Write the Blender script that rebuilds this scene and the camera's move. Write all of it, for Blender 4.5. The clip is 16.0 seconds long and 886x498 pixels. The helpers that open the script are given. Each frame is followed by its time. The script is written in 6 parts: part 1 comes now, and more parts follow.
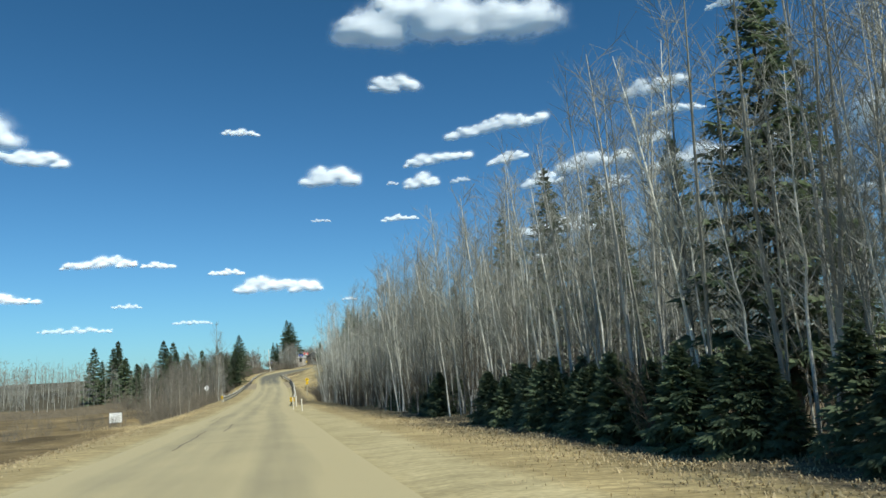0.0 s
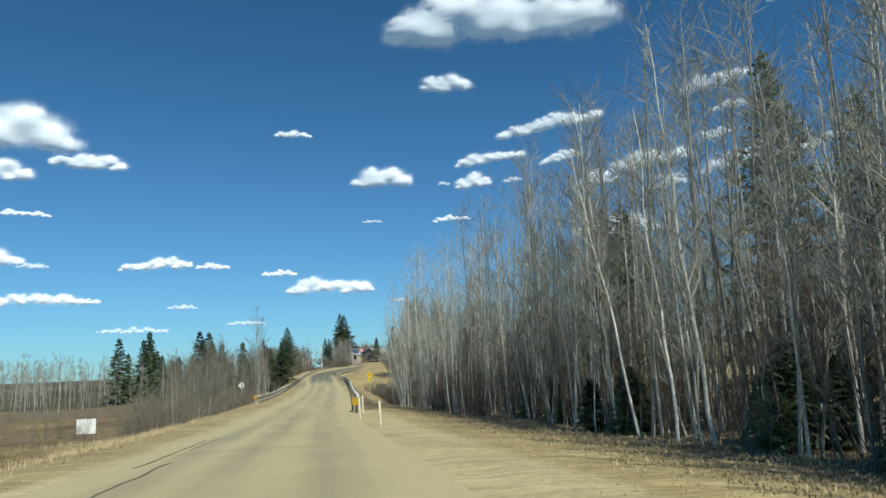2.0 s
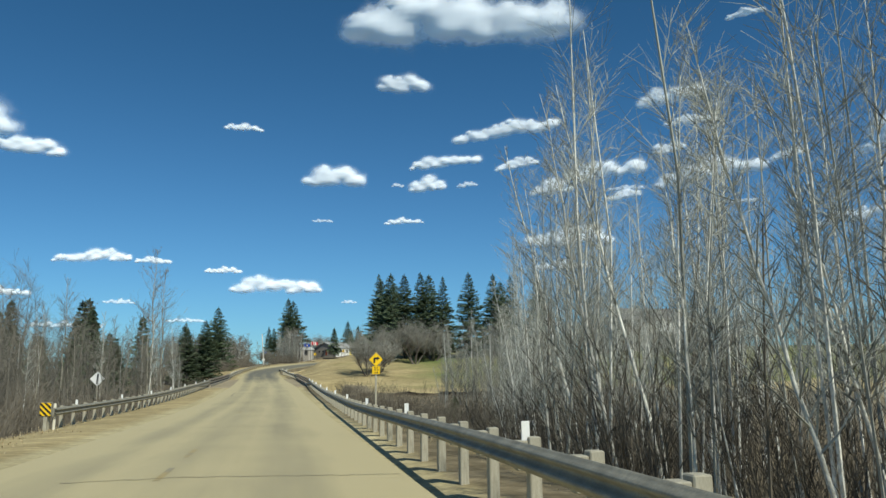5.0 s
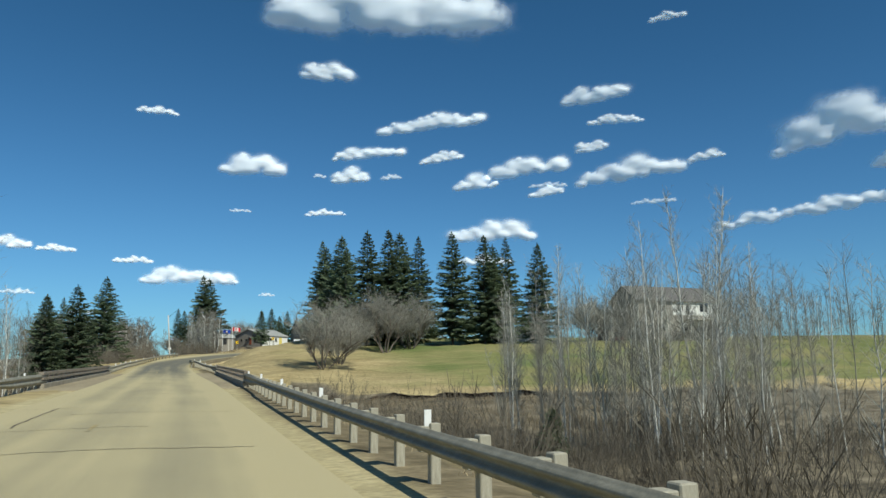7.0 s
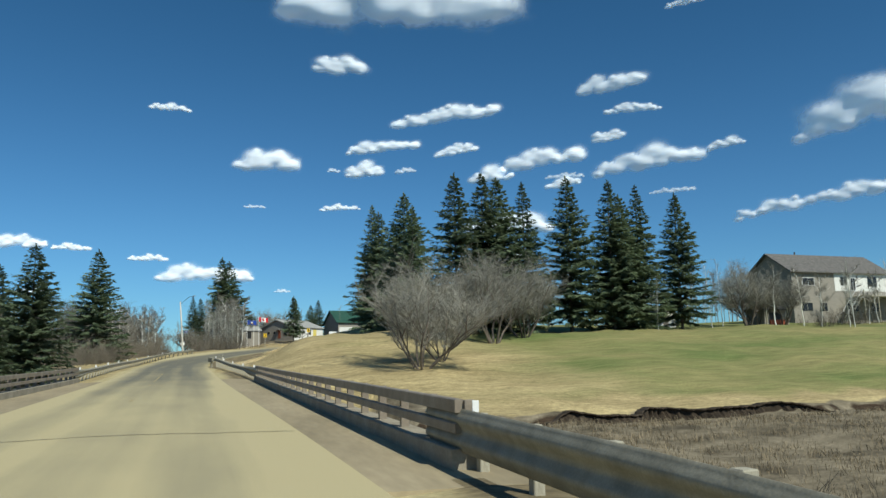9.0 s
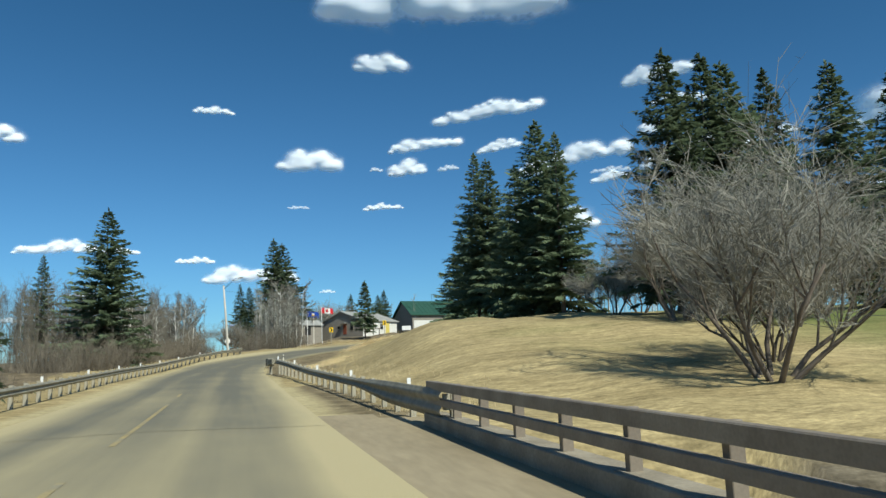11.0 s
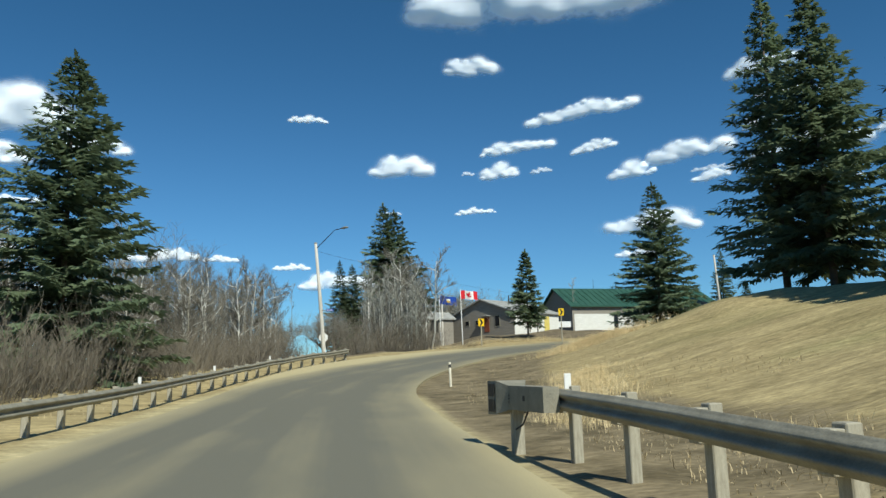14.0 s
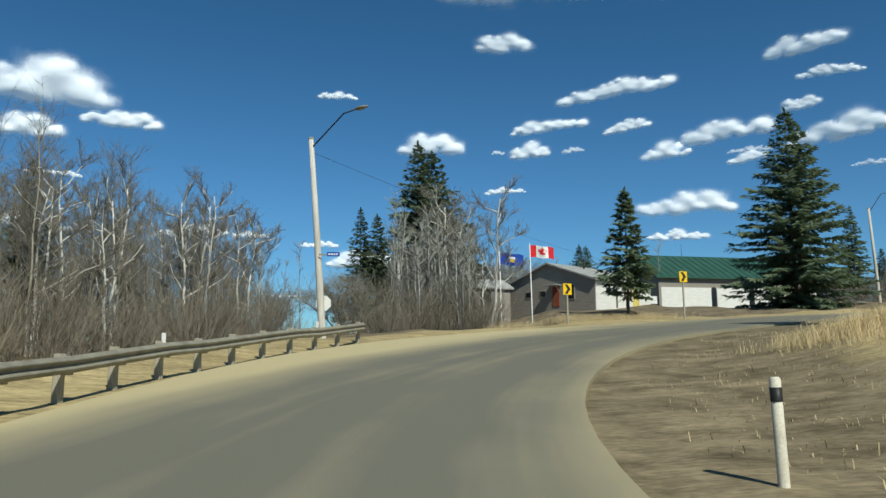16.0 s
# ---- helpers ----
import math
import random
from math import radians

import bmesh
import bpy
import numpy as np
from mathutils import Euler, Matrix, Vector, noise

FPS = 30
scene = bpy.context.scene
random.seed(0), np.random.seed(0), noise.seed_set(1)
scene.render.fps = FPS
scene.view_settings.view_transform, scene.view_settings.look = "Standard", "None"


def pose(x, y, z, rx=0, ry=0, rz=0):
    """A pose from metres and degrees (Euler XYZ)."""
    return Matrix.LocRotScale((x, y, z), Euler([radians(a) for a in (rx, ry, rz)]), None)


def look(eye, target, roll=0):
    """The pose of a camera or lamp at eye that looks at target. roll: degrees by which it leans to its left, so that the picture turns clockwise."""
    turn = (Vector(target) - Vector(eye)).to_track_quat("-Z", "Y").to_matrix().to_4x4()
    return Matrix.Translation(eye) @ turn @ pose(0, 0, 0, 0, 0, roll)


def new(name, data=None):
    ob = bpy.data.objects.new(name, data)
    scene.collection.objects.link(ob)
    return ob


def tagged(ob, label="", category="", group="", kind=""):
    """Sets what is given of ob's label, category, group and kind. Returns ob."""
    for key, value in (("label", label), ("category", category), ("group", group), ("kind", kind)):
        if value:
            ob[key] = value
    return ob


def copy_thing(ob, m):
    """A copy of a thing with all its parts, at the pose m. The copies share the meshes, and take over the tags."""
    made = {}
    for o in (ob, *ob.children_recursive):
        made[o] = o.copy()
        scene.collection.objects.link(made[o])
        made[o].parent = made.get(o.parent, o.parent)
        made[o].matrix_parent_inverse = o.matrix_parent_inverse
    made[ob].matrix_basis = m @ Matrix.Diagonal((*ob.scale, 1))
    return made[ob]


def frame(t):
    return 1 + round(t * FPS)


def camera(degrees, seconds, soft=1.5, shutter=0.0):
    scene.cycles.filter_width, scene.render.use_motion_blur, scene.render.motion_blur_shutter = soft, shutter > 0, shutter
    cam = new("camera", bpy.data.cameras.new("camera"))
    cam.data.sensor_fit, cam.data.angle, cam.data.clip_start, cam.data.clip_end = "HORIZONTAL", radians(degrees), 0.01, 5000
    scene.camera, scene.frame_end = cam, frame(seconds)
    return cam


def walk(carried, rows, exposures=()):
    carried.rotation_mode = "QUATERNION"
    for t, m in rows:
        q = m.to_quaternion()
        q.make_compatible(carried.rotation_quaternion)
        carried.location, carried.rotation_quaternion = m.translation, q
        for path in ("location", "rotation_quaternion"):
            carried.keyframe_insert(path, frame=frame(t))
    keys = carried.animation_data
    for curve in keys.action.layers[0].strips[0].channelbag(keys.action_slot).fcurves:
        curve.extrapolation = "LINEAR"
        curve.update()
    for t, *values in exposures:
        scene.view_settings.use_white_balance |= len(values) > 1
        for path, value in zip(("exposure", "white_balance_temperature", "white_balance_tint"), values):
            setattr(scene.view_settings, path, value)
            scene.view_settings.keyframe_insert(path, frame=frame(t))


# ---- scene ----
# The camera: a car's windscreen view along a country road, over a bridge, into a bend.
cam = camera(60.0, 16.0, soft=1.5)
PATH = [
    (0, (0.0, 0.0, 1.5), (0.368, 1.941, 1.815), -2.9),
    (0.5, (-0.313, 9.324, 1.229), (0.007, 11.274, 1.539), -3.0),
    (1, (-0.68, 18.803, 0.984), (-0.382, 20.756, 1.296), -2.8),
    (1.5, (-1.024, 28.503, 0.767), (-0.752, 30.458, 1.088), -2.6),
    (2, (-1.358, 38.437, 0.641), (-1.119, 40.396, 0.968), -2.4),
    (2.5, (-1.766, 48.392, 0.482), (-1.568, 50.354, 0.818), -2.0),
    (3, (-2.139, 58.478, 0.309), (-1.969, 60.441, 0.648), -1.6),
    (3.5, (-2.548, 69.071, 0.086), (-2.377, 71.034, 0.429), -1.3),
    (4, (-3.001, 79.907, -0.103), (-2.787, 81.864, 0.245), -1.1),
    (4.5, (-3.346, 90.942, -0.03), (-3.058, 92.891, 0.316), -0.9),
    (5, (-3.687, 102.431, -0.049), (-3.317, 104.367, 0.291), -0.7),
    (7.5, (-4.631, 158.919, 0.209), (-4.049, 160.804, 0.533), -0.6),
    (8, (-4.951, 168.196, 0.403), (-4.375, 170.085, 0.722), -0.6),
    (8.5, (-5.252, 177.463, 0.678), (-4.693, 179.357, 0.993), -0.9),
    (9, (-5.538, 186.692, 0.937), (-4.999, 188.592, 1.25), -1.3),
    (11.5, (-7.454, 231.679, 1.96), (-7.049, 233.612, 2.278), -2.1),
    (12, (-7.866, 239.765, 2.141), (-7.488, 241.701, 2.473), -2.4),
    (12.5, (-8.275, 247.366, 2.309), (-7.93, 249.306, 2.655), -2.5),
    (13, (-8.675, 254.974, 2.605), (-8.374, 256.918, 2.961), -2.6),
    (13.5, (-9.171, 262.158, 2.84), (-8.922, 264.111, 3.193), -2.1),
    (14, (-9.553, 269.214, 3.126), (-9.353, 271.175, 3.462), -1.5),
    (14.5, (-9.924, 275.903, 3.383), (-9.754, 277.871, 3.699), -0.8),
    (15, (-10.142, 282.415, 3.617), (-9.987, 284.386, 3.916), -0.5),
    (15.5, (-10.128, 288.996, 3.787), (-9.986, 290.97, 4.076), -0.4),
    (16, (-9.72, 295.319, 4.057), (-9.592, 297.295, 4.343), -0.2),
]
walk(cam, [(t, look(eye, target, roll)) for t, eye, target, roll in PATH], exposures=[(0.0, 0.25, 6600, 2), (1.0, 0.2, 6600, 2), (2.5, 0.19, 6600, 2), (4.0, 0.12, 6600, 2), (9.0, 0.17, 6600, 2), (11.5, 0.28, 6600, 2), (14.0, 0.27, 6600, 2), (15.5, 0.12, 6600, 2), (16.0, 0.12, 6600, 2)])

# ---------- world and sun ----------
SUN_EL, SUN_AZ = 46.0, 158.0     # degrees; the azimuth runs clockwise from +y
w = bpy.data.worlds.new("sky")
scene.world = w
w.use_nodes = True
wn = w.node_tree
sky = wn.nodes.new("ShaderNodeTexSky")
sky.sky_type = "NISHITA"
sky.sun_disc = False
sky.sun_elevation = radians(SUN_EL)
sky.sun_rotation = radians(SUN_AZ)
sky.altitude = 700
sky.air_density, sky.dust_density, sky.ozone_density = 1.0, 0.7, 2.5
bg = wn.nodes["Background"]
bg.inputs["Strength"].default_value = 0.069
deep = wn.nodes.new("ShaderNodeHueSaturation")
deep.inputs["Saturation"].default_value = 1.02
tint = wn.nodes.new("ShaderNodeMix")
tint.data_type, tint.blend_type = "RGBA", "MULTIPLY"
tint.inputs["Factor"].default_value = 1.0
# the blue deepens from the horizon to overhead
rise = wn.nodes.new("ShaderNodeTexCoord")
axis = wn.nodes.new("ShaderNodeSeparateXYZ")
wn.links.new(rise.outputs["Generated"], axis.inputs[0])
high = wn.nodes.new("ShaderNodeMapRange")
high.interpolation_type = "SMOOTHSTEP"
high.inputs["From Min"].default_value, high.inputs["From Max"].default_value = 0.0, 0.5
wn.links.new(axis.outputs["Z"], high.inputs["Value"])
hues = wn.nodes.new("ShaderNodeMix")
hues.data_type = "RGBA"
hues.inputs["A"].default_value, hues.inputs["B"].default_value = (0.60, 1.03, 1.37, 1), (0.37, 0.80, 1.05, 1)
wn.links.new(high.outputs["Result"], hues.inputs["Factor"])
wn.links.new(hues.outputs["Result"], tint.inputs["B"])
wn.links.new(sky.outputs[0], deep.inputs["Color"])
wn.links.new(deep.outputs[0], tint.inputs["A"])
wn.links.new(tint.outputs["Result"], bg.inputs[0])
sun = new("sun", bpy.data.lights.new("sun", "SUN"))
sun.data.energy, sun.data.angle, sun.data.color = 4.0, radians(0.5), (1.0, 0.965, 0.88)
sd = Vector((math.sin(radians(SUN_AZ)) * math.cos(radians(SUN_EL)), math.cos(radians(SUN_AZ)) * math.cos(radians(SUN_EL)), math.sin(radians(SUN_EL))))
sun.matrix_world = look(sd * 50, (0, 0, 0))


# ---------- materials ----------
def mat(name, c1, c2, scale=2.0, rough=0.8, metal=0.0, bump=0.0, bscale=None, fine=0.0, spread=(0.3, 0.7), rand=0.0, stretch=None, spec=0.3):
    m = bpy.data.materials.new(name)
    m.use_nodes = True
    nt = m.node_tree
    N, L = nt.nodes, nt.links
    b = N["Principled BSDF"]
    b.inputs["Roughness"].default_value = rough
    b.inputs["Metallic"].default_value = metal
    b.inputs["Specular IOR Level"].default_value = spec
    tc = N.new("ShaderNodeTexCoord")
    vec = tc.outputs["Object"]
    if stretch:
        mp = N.new("ShaderNodeMapping")
        mp.inputs["Scale"].default_value = stretch
        L.new(vec, mp.inputs["Vector"])
        vec = mp.outputs["Vector"]
    n1 = N.new("ShaderNodeTexNoise")
    n1.inputs["Scale"].default_value, n1.inputs["Detail"].default_value = scale, 6
    L.new(vec, n1.inputs["Vector"])
    mr = N.new("ShaderNodeMapRange")
    mr.inputs["From Min"].default_value, mr.inputs["From Max"].default_value = spread
    L.new(n1.outputs["Fac"], mr.inputs["Value"])
    mx = N.new("ShaderNodeMix")
    mx.data_type = "RGBA"
    mx.inputs["A"].default_value, mx.inputs["B"].default_value = (*c1, 1), (*c2, 1)
    L.new(mr.outputs["Result"], mx.inputs["Factor"])
    col = mx.outputs["Result"]
    if fine:
        n2 = N.new("ShaderNodeTexNoise")
        n2.inputs["Scale"].default_value, n2.inputs["Detail"].default_value = scale * 13, 4
        L.new(vec, n2.inputs["Vector"])
        hv = N.new("ShaderNodeHueSaturation")
        ma = N.new("ShaderNodeMapRange")
        ma.inputs["From Min"].default_value, ma.inputs["From Max"].default_value = 0.3, 0.7
        ma.inputs["To Min"].default_value, ma.inputs["To Max"].default_value = 1 - fine, 1 + fine
        L.new(n2.outputs["Fac"], ma.inputs["Value"])
        L.new(ma.outputs["Result"], hv.inputs["Value"])
        L.new(col, hv.inputs["Color"])
        col = hv.outputs["Color"]
    if rand:
        oi = N.new("ShaderNodeObjectInfo")
        hr = N.new("ShaderNodeHueSaturation")
        mo = N.new("ShaderNodeMapRange")
        mo.inputs["To Min"].default_value, mo.inputs["To Max"].default_value = 1 - rand, 1 + rand
        L.new(oi.outputs["Random"], mo.inputs["Value"])
        L.new(mo.outputs["Result"], hr.inputs["Value"])
        L.new(col, hr.inputs["Color"])
        col = hr.outputs["Color"]
    L.new(col, b.inputs["Base Color"])
    if bump:
        nb = N.new("ShaderNodeTexNoise")
        nb.inputs["Scale"].default_value, nb.inputs["Detail"].default_value = bscale or scale * 6, 5
        L.new(vec, nb.inputs["Vector"])
        bp = N.new("ShaderNodeBump")
        bp.inputs["Strength"].default_value, bp.inputs["Distance"].default_value = bump, 0.1
        L.new(nb.outputs["Fac"], bp.inputs["Height"])
        L.new(bp.outputs["Normal"], b.inputs["Normal"])
    return m


M = {
    "galv": mat("galvanised_steel", (0.20, 0.188, 0.145), (0.31, 0.29, 0.228), 3, 0.65, 0.1, 0.1, fine=0.12),
    "post": mat("weathered_wood", (0.29, 0.265, 0.205), (0.44, 0.41, 0.325), 4, 0.9, stretch=(6, 6, 1), fine=0.15),
    "pole": mat("pole_wood", (0.44, 0.41, 0.36), (0.64, 0.61, 0.55), 2, 0.9, stretch=(8, 8, 0.6), fine=0.15),
    "white": mat("white_paint", (0.72, 0.72, 0.70), (0.82, 0.82, 0.80), 2, 0.5, fine=0.04),
    "black": mat("black_paint", (0.015, 0.015, 0.015), (0.03, 0.03, 0.03), 3, 0.5),
    "yellow": mat("sign_yellow", (0.80, 0.50, 0.01), (0.86, 0.55, 0.02), 3, 0.4),
    "bark": mat("birch_bark", (0.46, 0.45, 0.40), (0.80, 0.785, 0.72), 0.9, 0.85, stretch=(2, 2, 1.2), fine=0.3, rand=0.25),
    "browntwig": mat("brown_twigs", (0.125, 0.116, 0.095), (0.245, 0.225, 0.185), 0.5, 0.9, rand=0.2),
    "greybrown": mat("grey_brown_twigs", (0.18, 0.172, 0.146), (0.335, 0.32, 0.272), 0.5, 0.9, rand=0.2),
    "twig": mat("grey_twigs", (0.25, 0.252, 0.222), (0.43, 0.43, 0.375), 0.5, 0.9, rand=0.25),
    "darkbark": mat("dark_bark", (0.09, 0.075, 0.06), (0.17, 0.14, 0.115), 2, 0.9, rand=0.2),
    "needle": mat("spruce_needles", (0.092, 0.13, 0.074), (0.195, 0.245, 0.143), 0.5, 0.75, fine=0.3, rand=0.25),
    "shrub": mat("shrub_stems", (0.10, 0.088, 0.07), (0.205, 0.18, 0.14), 0.6, 0.9, rand=0.25),
    "drygrass": mat("dry_grass", (0.52, 0.41, 0.22), (0.74, 0.61, 0.37), 0.8, 0.9, fine=0.25, rand=0.15),
    "vergegrass": mat("verge_grass", (0.31, 0.245, 0.145), (0.50, 0.405, 0.245), 0.5, 0.9, fine=0.25),
    # very dark brown soil for the creek's cut edge
    "soil": mat("dark_soil", (0.022, 0.016, 0.011), (0.062, 0.045, 0.03), 1.5, 0.95, fine=0.3, bump=0.4),
    "reed": mat("dead_reeds", (0.17, 0.138, 0.09), (0.34, 0.275, 0.18), 0.6, 0.9, fine=0.2),
    "concrete": mat("dirty_concrete", (0.235, 0.205, 0.155), (0.35, 0.31, 0.24), 1.5, 0.9, fine=0.12, bump=0.1),
}


def ground_material():
    """Tan dry grass, with leaf litter, green lawn, creek mud and gravel where the masks say so."""
    m = mat("dry_ground", (0.29, 0.23, 0.118), (0.43, 0.345, 0.182), 0.3, 0.95, bump=0.4, bscale=5.0, fine=0.25, spec=0.1, stretch=(0.5, 1.5, 1))
    nt = m.node_tree
    N, L = nt.nodes, nt.links
    b = N["Principled BSDF"]
    col = b.inputs["Base Color"].links[0].from_socket
    tc = N.new("ShaderNodeTexCoord")

    def layer(col, mask, c1, c2, scale, stretch=(1, 1, 1), ragged=0.5):
        at = N.new("ShaderNodeAttribute")
        at.attribute_name = mask
        mp = N.new("ShaderNodeMapping")
        mp.inputs["Scale"].default_value = stretch
        L.new(tc.outputs["Object"], mp.inputs["Vector"])
        n = N.new("ShaderNodeTexNoise")
        n.inputs["Scale"].default_value, n.inputs["Detail"].default_value = scale, 8
        n.inputs["Roughness"].default_value = 0.65
        L.new(mp.outputs["Vector"], n.inputs["Vector"])
        cr = N.new("ShaderNodeMapRange")
        cr.inputs["From Min"].default_value, cr.inputs["From Max"].default_value = 0.36, 0.64
        L.new(n.outputs["Fac"], cr.inputs["Value"])
        tint = N.new("ShaderNodeMix")
        tint.data_type = "RGBA"
        tint.inputs["A"].default_value, tint.inputs["B"].default_value = (*c1, 1), (*c2, 1)
        L.new(cr.outputs["Result"], tint.inputs["Factor"])
        ad = N.new("ShaderNodeMath")
        ad.operation = "MULTIPLY_ADD"
        L.new(n.outputs["Fac"], ad.inputs[0])
        ad.inputs[1].default_value = ragged * 2
        sub = N.new("ShaderNodeMath")
        sub.operation = "MULTIPLY_ADD"
        L.new(at.outputs["Fac"], sub.inputs[0])
        sub.inputs[1].default_value = 1 + ragged
        sub.inputs[2].default_value = -1.5 * ragged
        L.new(sub.outputs[0], ad.inputs[2])
        cl = N.new("ShaderNodeMapRange")
        cl.inputs["From Min"].default_value, cl.inputs["From Max"].default_value = 0.25, 0.75
        L.new(ad.outputs[0], cl.inputs["Value"])
        mx = N.new("ShaderNodeMix")
        mx.data_type = "RGBA"
        L.new(cl.outputs["Result"], mx.inputs["Factor"])
        L.new(col, mx.inputs["A"])
        L.new(tint.outputs["Result"], mx.inputs["B"])
        return mx.outputs["Result"]

    col = layer(col, "litter", (0.115, 0.092, 0.06), (0.235, 0.19, 0.125), 1.1)
    col = layer(col, "field", (0.095, 0.072, 0.04), (0.275, 0.205, 0.105), 0.09, ragged=0.6)
    col = layer(col, "lawn", (0.265, 0.235, 0.105), (0.135, 0.165, 0.058), 0.06, (0.7, 2.2, 1), 0.35)
    col = layer(col, "mud", (0.09, 0.075, 0.052), (0.26, 0.22, 0.155), 0.35, ragged=0.4)
    col = layer(col, "soil", (0.03, 0.02, 0.013), (0.06, 0.042, 0.028), 0.8, ragged=0.2)
    col = layer(col, "dirt", (0.12, 0.097, 0.058), (0.26, 0.21, 0.13), 0.9, (1, 1, 1), 0.7)
    col = layer(col, "ridge", (0.06, 0.056, 0.042), (0.135, 0.118, 0.082), 0.03, ragged=0.5)
    col = layer(col, "gravel", (0.395, 0.335, 0.19), (0.475, 0.405, 0.235), 0.5, (1, 0.25, 1), 0.35)
    # tufts and mown streaks at a smaller scale over all of it
    for scale, stretch, k in ((0.9, (0.45, 2.6, 1), 0.17), (9.0, (0.7, 1.3, 1), 0.20)):
        mp = N.new("ShaderNodeMapping")
        mp.inputs["Scale"].default_value = stretch
        L.new(tc.outputs["Object"], mp.inputs["Vector"])
        n = N.new("ShaderNodeTexNoise")
        n.inputs["Scale"].default_value, n.inputs["Detail"].default_value = scale, 8
        L.new(mp.outputs["Vector"], n.inputs["Vector"])
        mr = N.new("ShaderNodeMapRange")
        mr.inputs["From Min"].default_value, mr.inputs["From Max"].default_value = 0.32, 0.68
        mr.inputs["To Min"].default_value, mr.inputs["To Max"].default_value = 1 - k, 1 + k
        L.new(n.outputs["Fac"], mr.inputs["Value"])
        hv = N.new("ShaderNodeHueSaturation")
        L.new(mr.outputs["Result"], hv.inputs["Value"])
        L.new(col, hv.inputs["Color"])
        col = hv.outputs["Color"]
    L.new(col, b.inputs["Base Color"])
    return m


def asphalt_material():
    """Grey asphalt under tan dust, worn in long streaks along the lanes; UV is metres across and along."""
    m = bpy.data.materials.new("dusty_asphalt")
    m.use_nodes = True
    N, L = m.node_tree.nodes, m.node_tree.links
    b = N["Principled BSDF"]
    b.inputs["Roughness"].default_value = 0.85
    b.inputs["Specular IOR Level"].default_value = 0.25
    uv = N.new("ShaderNodeUVMap")
    dust = N.new("ShaderNodeAttribute")
    dust.attribute_name = "dust"

    def noise(scale, stretch, detail=5):
        mp = N.new("ShaderNodeMapping")
        mp.inputs["Scale"].default_value = stretch
        L.new(uv.outputs[0], mp.inputs["Vector"])
        n = N.new("ShaderNodeTexNoise")
        n.inputs["Scale"].default_value, n.inputs["Detail"].default_value = scale, detail
        L.new(mp.outputs["Vector"], n.inputs["Vector"])
        return n.outputs["Fac"]

    streak, blot, grain = noise(1.0, (1.1, 0.03, 1), 4), noise(0.5, (1, 0.35, 1), 6), noise(60, (1, 1, 1), 3)
    sm = N.new("ShaderNodeMath")
    sm.operation = "MULTIPLY_ADD"
    L.new(streak, sm.inputs[0])
    sm.inputs[1].default_value = 0.6
    L.new(dust.outputs["Fac"], sm.inputs[2])
    s2 = N.new("ShaderNodeMath")
    s2.operation = "MULTIPLY_ADD"
    L.new(blot, s2.inputs[0])
    s2.inputs[1].default_value = 0.5
    L.new(sm.outputs[0], s2.inputs[2])
    mr = N.new("ShaderNodeMapRange")
    mr.inputs["From Min"].default_value, mr.inputs["From Max"].default_value = 0.72, 1.5
    L.new(s2.outputs[0], mr.inputs["Value"])
    mx = N.new("ShaderNodeMix")
    mx.data_type = "RGBA"
    mx.inputs["A"].default_value, mx.inputs["B"].default_value = (0.16, 0.153, 0.118, 1), (0.475, 0.405, 0.235, 1)
    L.new(mr.outputs["Result"], mx.inputs["Factor"])
    hv = N.new("ShaderNodeHueSaturation")
    gm = N.new("ShaderNodeMapRange")
    gm.inputs["From Min"].default_value, gm.inputs["From Max"].default_value = 0.3, 0.7
    gm.inputs["To Min"].default_value, gm.inputs["To Max"].default_value = 0.86, 1.12
    L.new(grain, gm.inputs["Value"])
    L.new(gm.outputs["Result"], hv.inputs["Value"])
    L.new(mx.outputs["Result"], hv.inputs["Color"])
    L.new(hv.outputs["Color"], b.inputs["Base Color"])
    bp = N.new("ShaderNodeBump")
    bp.inputs["Strength"].default_value, bp.inputs["Distance"].default_value = 0.25, 0.02
    L.new(grain, bp.inputs["Height"])
    L.new(bp.outputs["Normal"], b.inputs["Normal"])
    return m


def leafy(m, k):
    """Lets part of the light through thin leaves."""
    N, L = m.node_tree.nodes, m.node_tree.links
    b = N["Principled BSDF"]
    tl = N.new("ShaderNodeBsdfTranslucent")
    L.new(b.inputs["Base Color"].links[0].from_socket, tl.inputs["Color"])
    mx = N.new("ShaderNodeMixShader")
    mx.inputs[0].default_value = k
    L.new(b.outputs[0], mx.inputs[1])
    L.new(tl.outputs[0], mx.inputs[2])
    L.new(mx.outputs[0], N["Material Output"].inputs["Surface"])


leafy(M["needle"], 0.42)
M["ground"], M["asphalt"] = ground_material(), asphalt_material()


# ---------- mesh helpers ----------
def part(name, bm, material, parent=None, label="", smooth=False):
    me = bpy.data.meshes.new(name)
    bm.to_mesh(me)
    bm.free()
    me.materials.append(material)
    if smooth:
        for p in me.polygons:
            p.use_smooth = True
    ob = new(name, me)
    ob.parent = parent
    if label:
        ob["label"] = label
    return ob


def raw(name, verts, faces, material, parent=None, smooth=False):
    me = bpy.data.meshes.new(name)
    me.from_pydata(verts, [], faces)
    me.materials.append(material)
    if smooth:
        for p in me.polygons:
            p.use_smooth = True
    ob = new(name, me)
    ob.parent = parent
    return ob


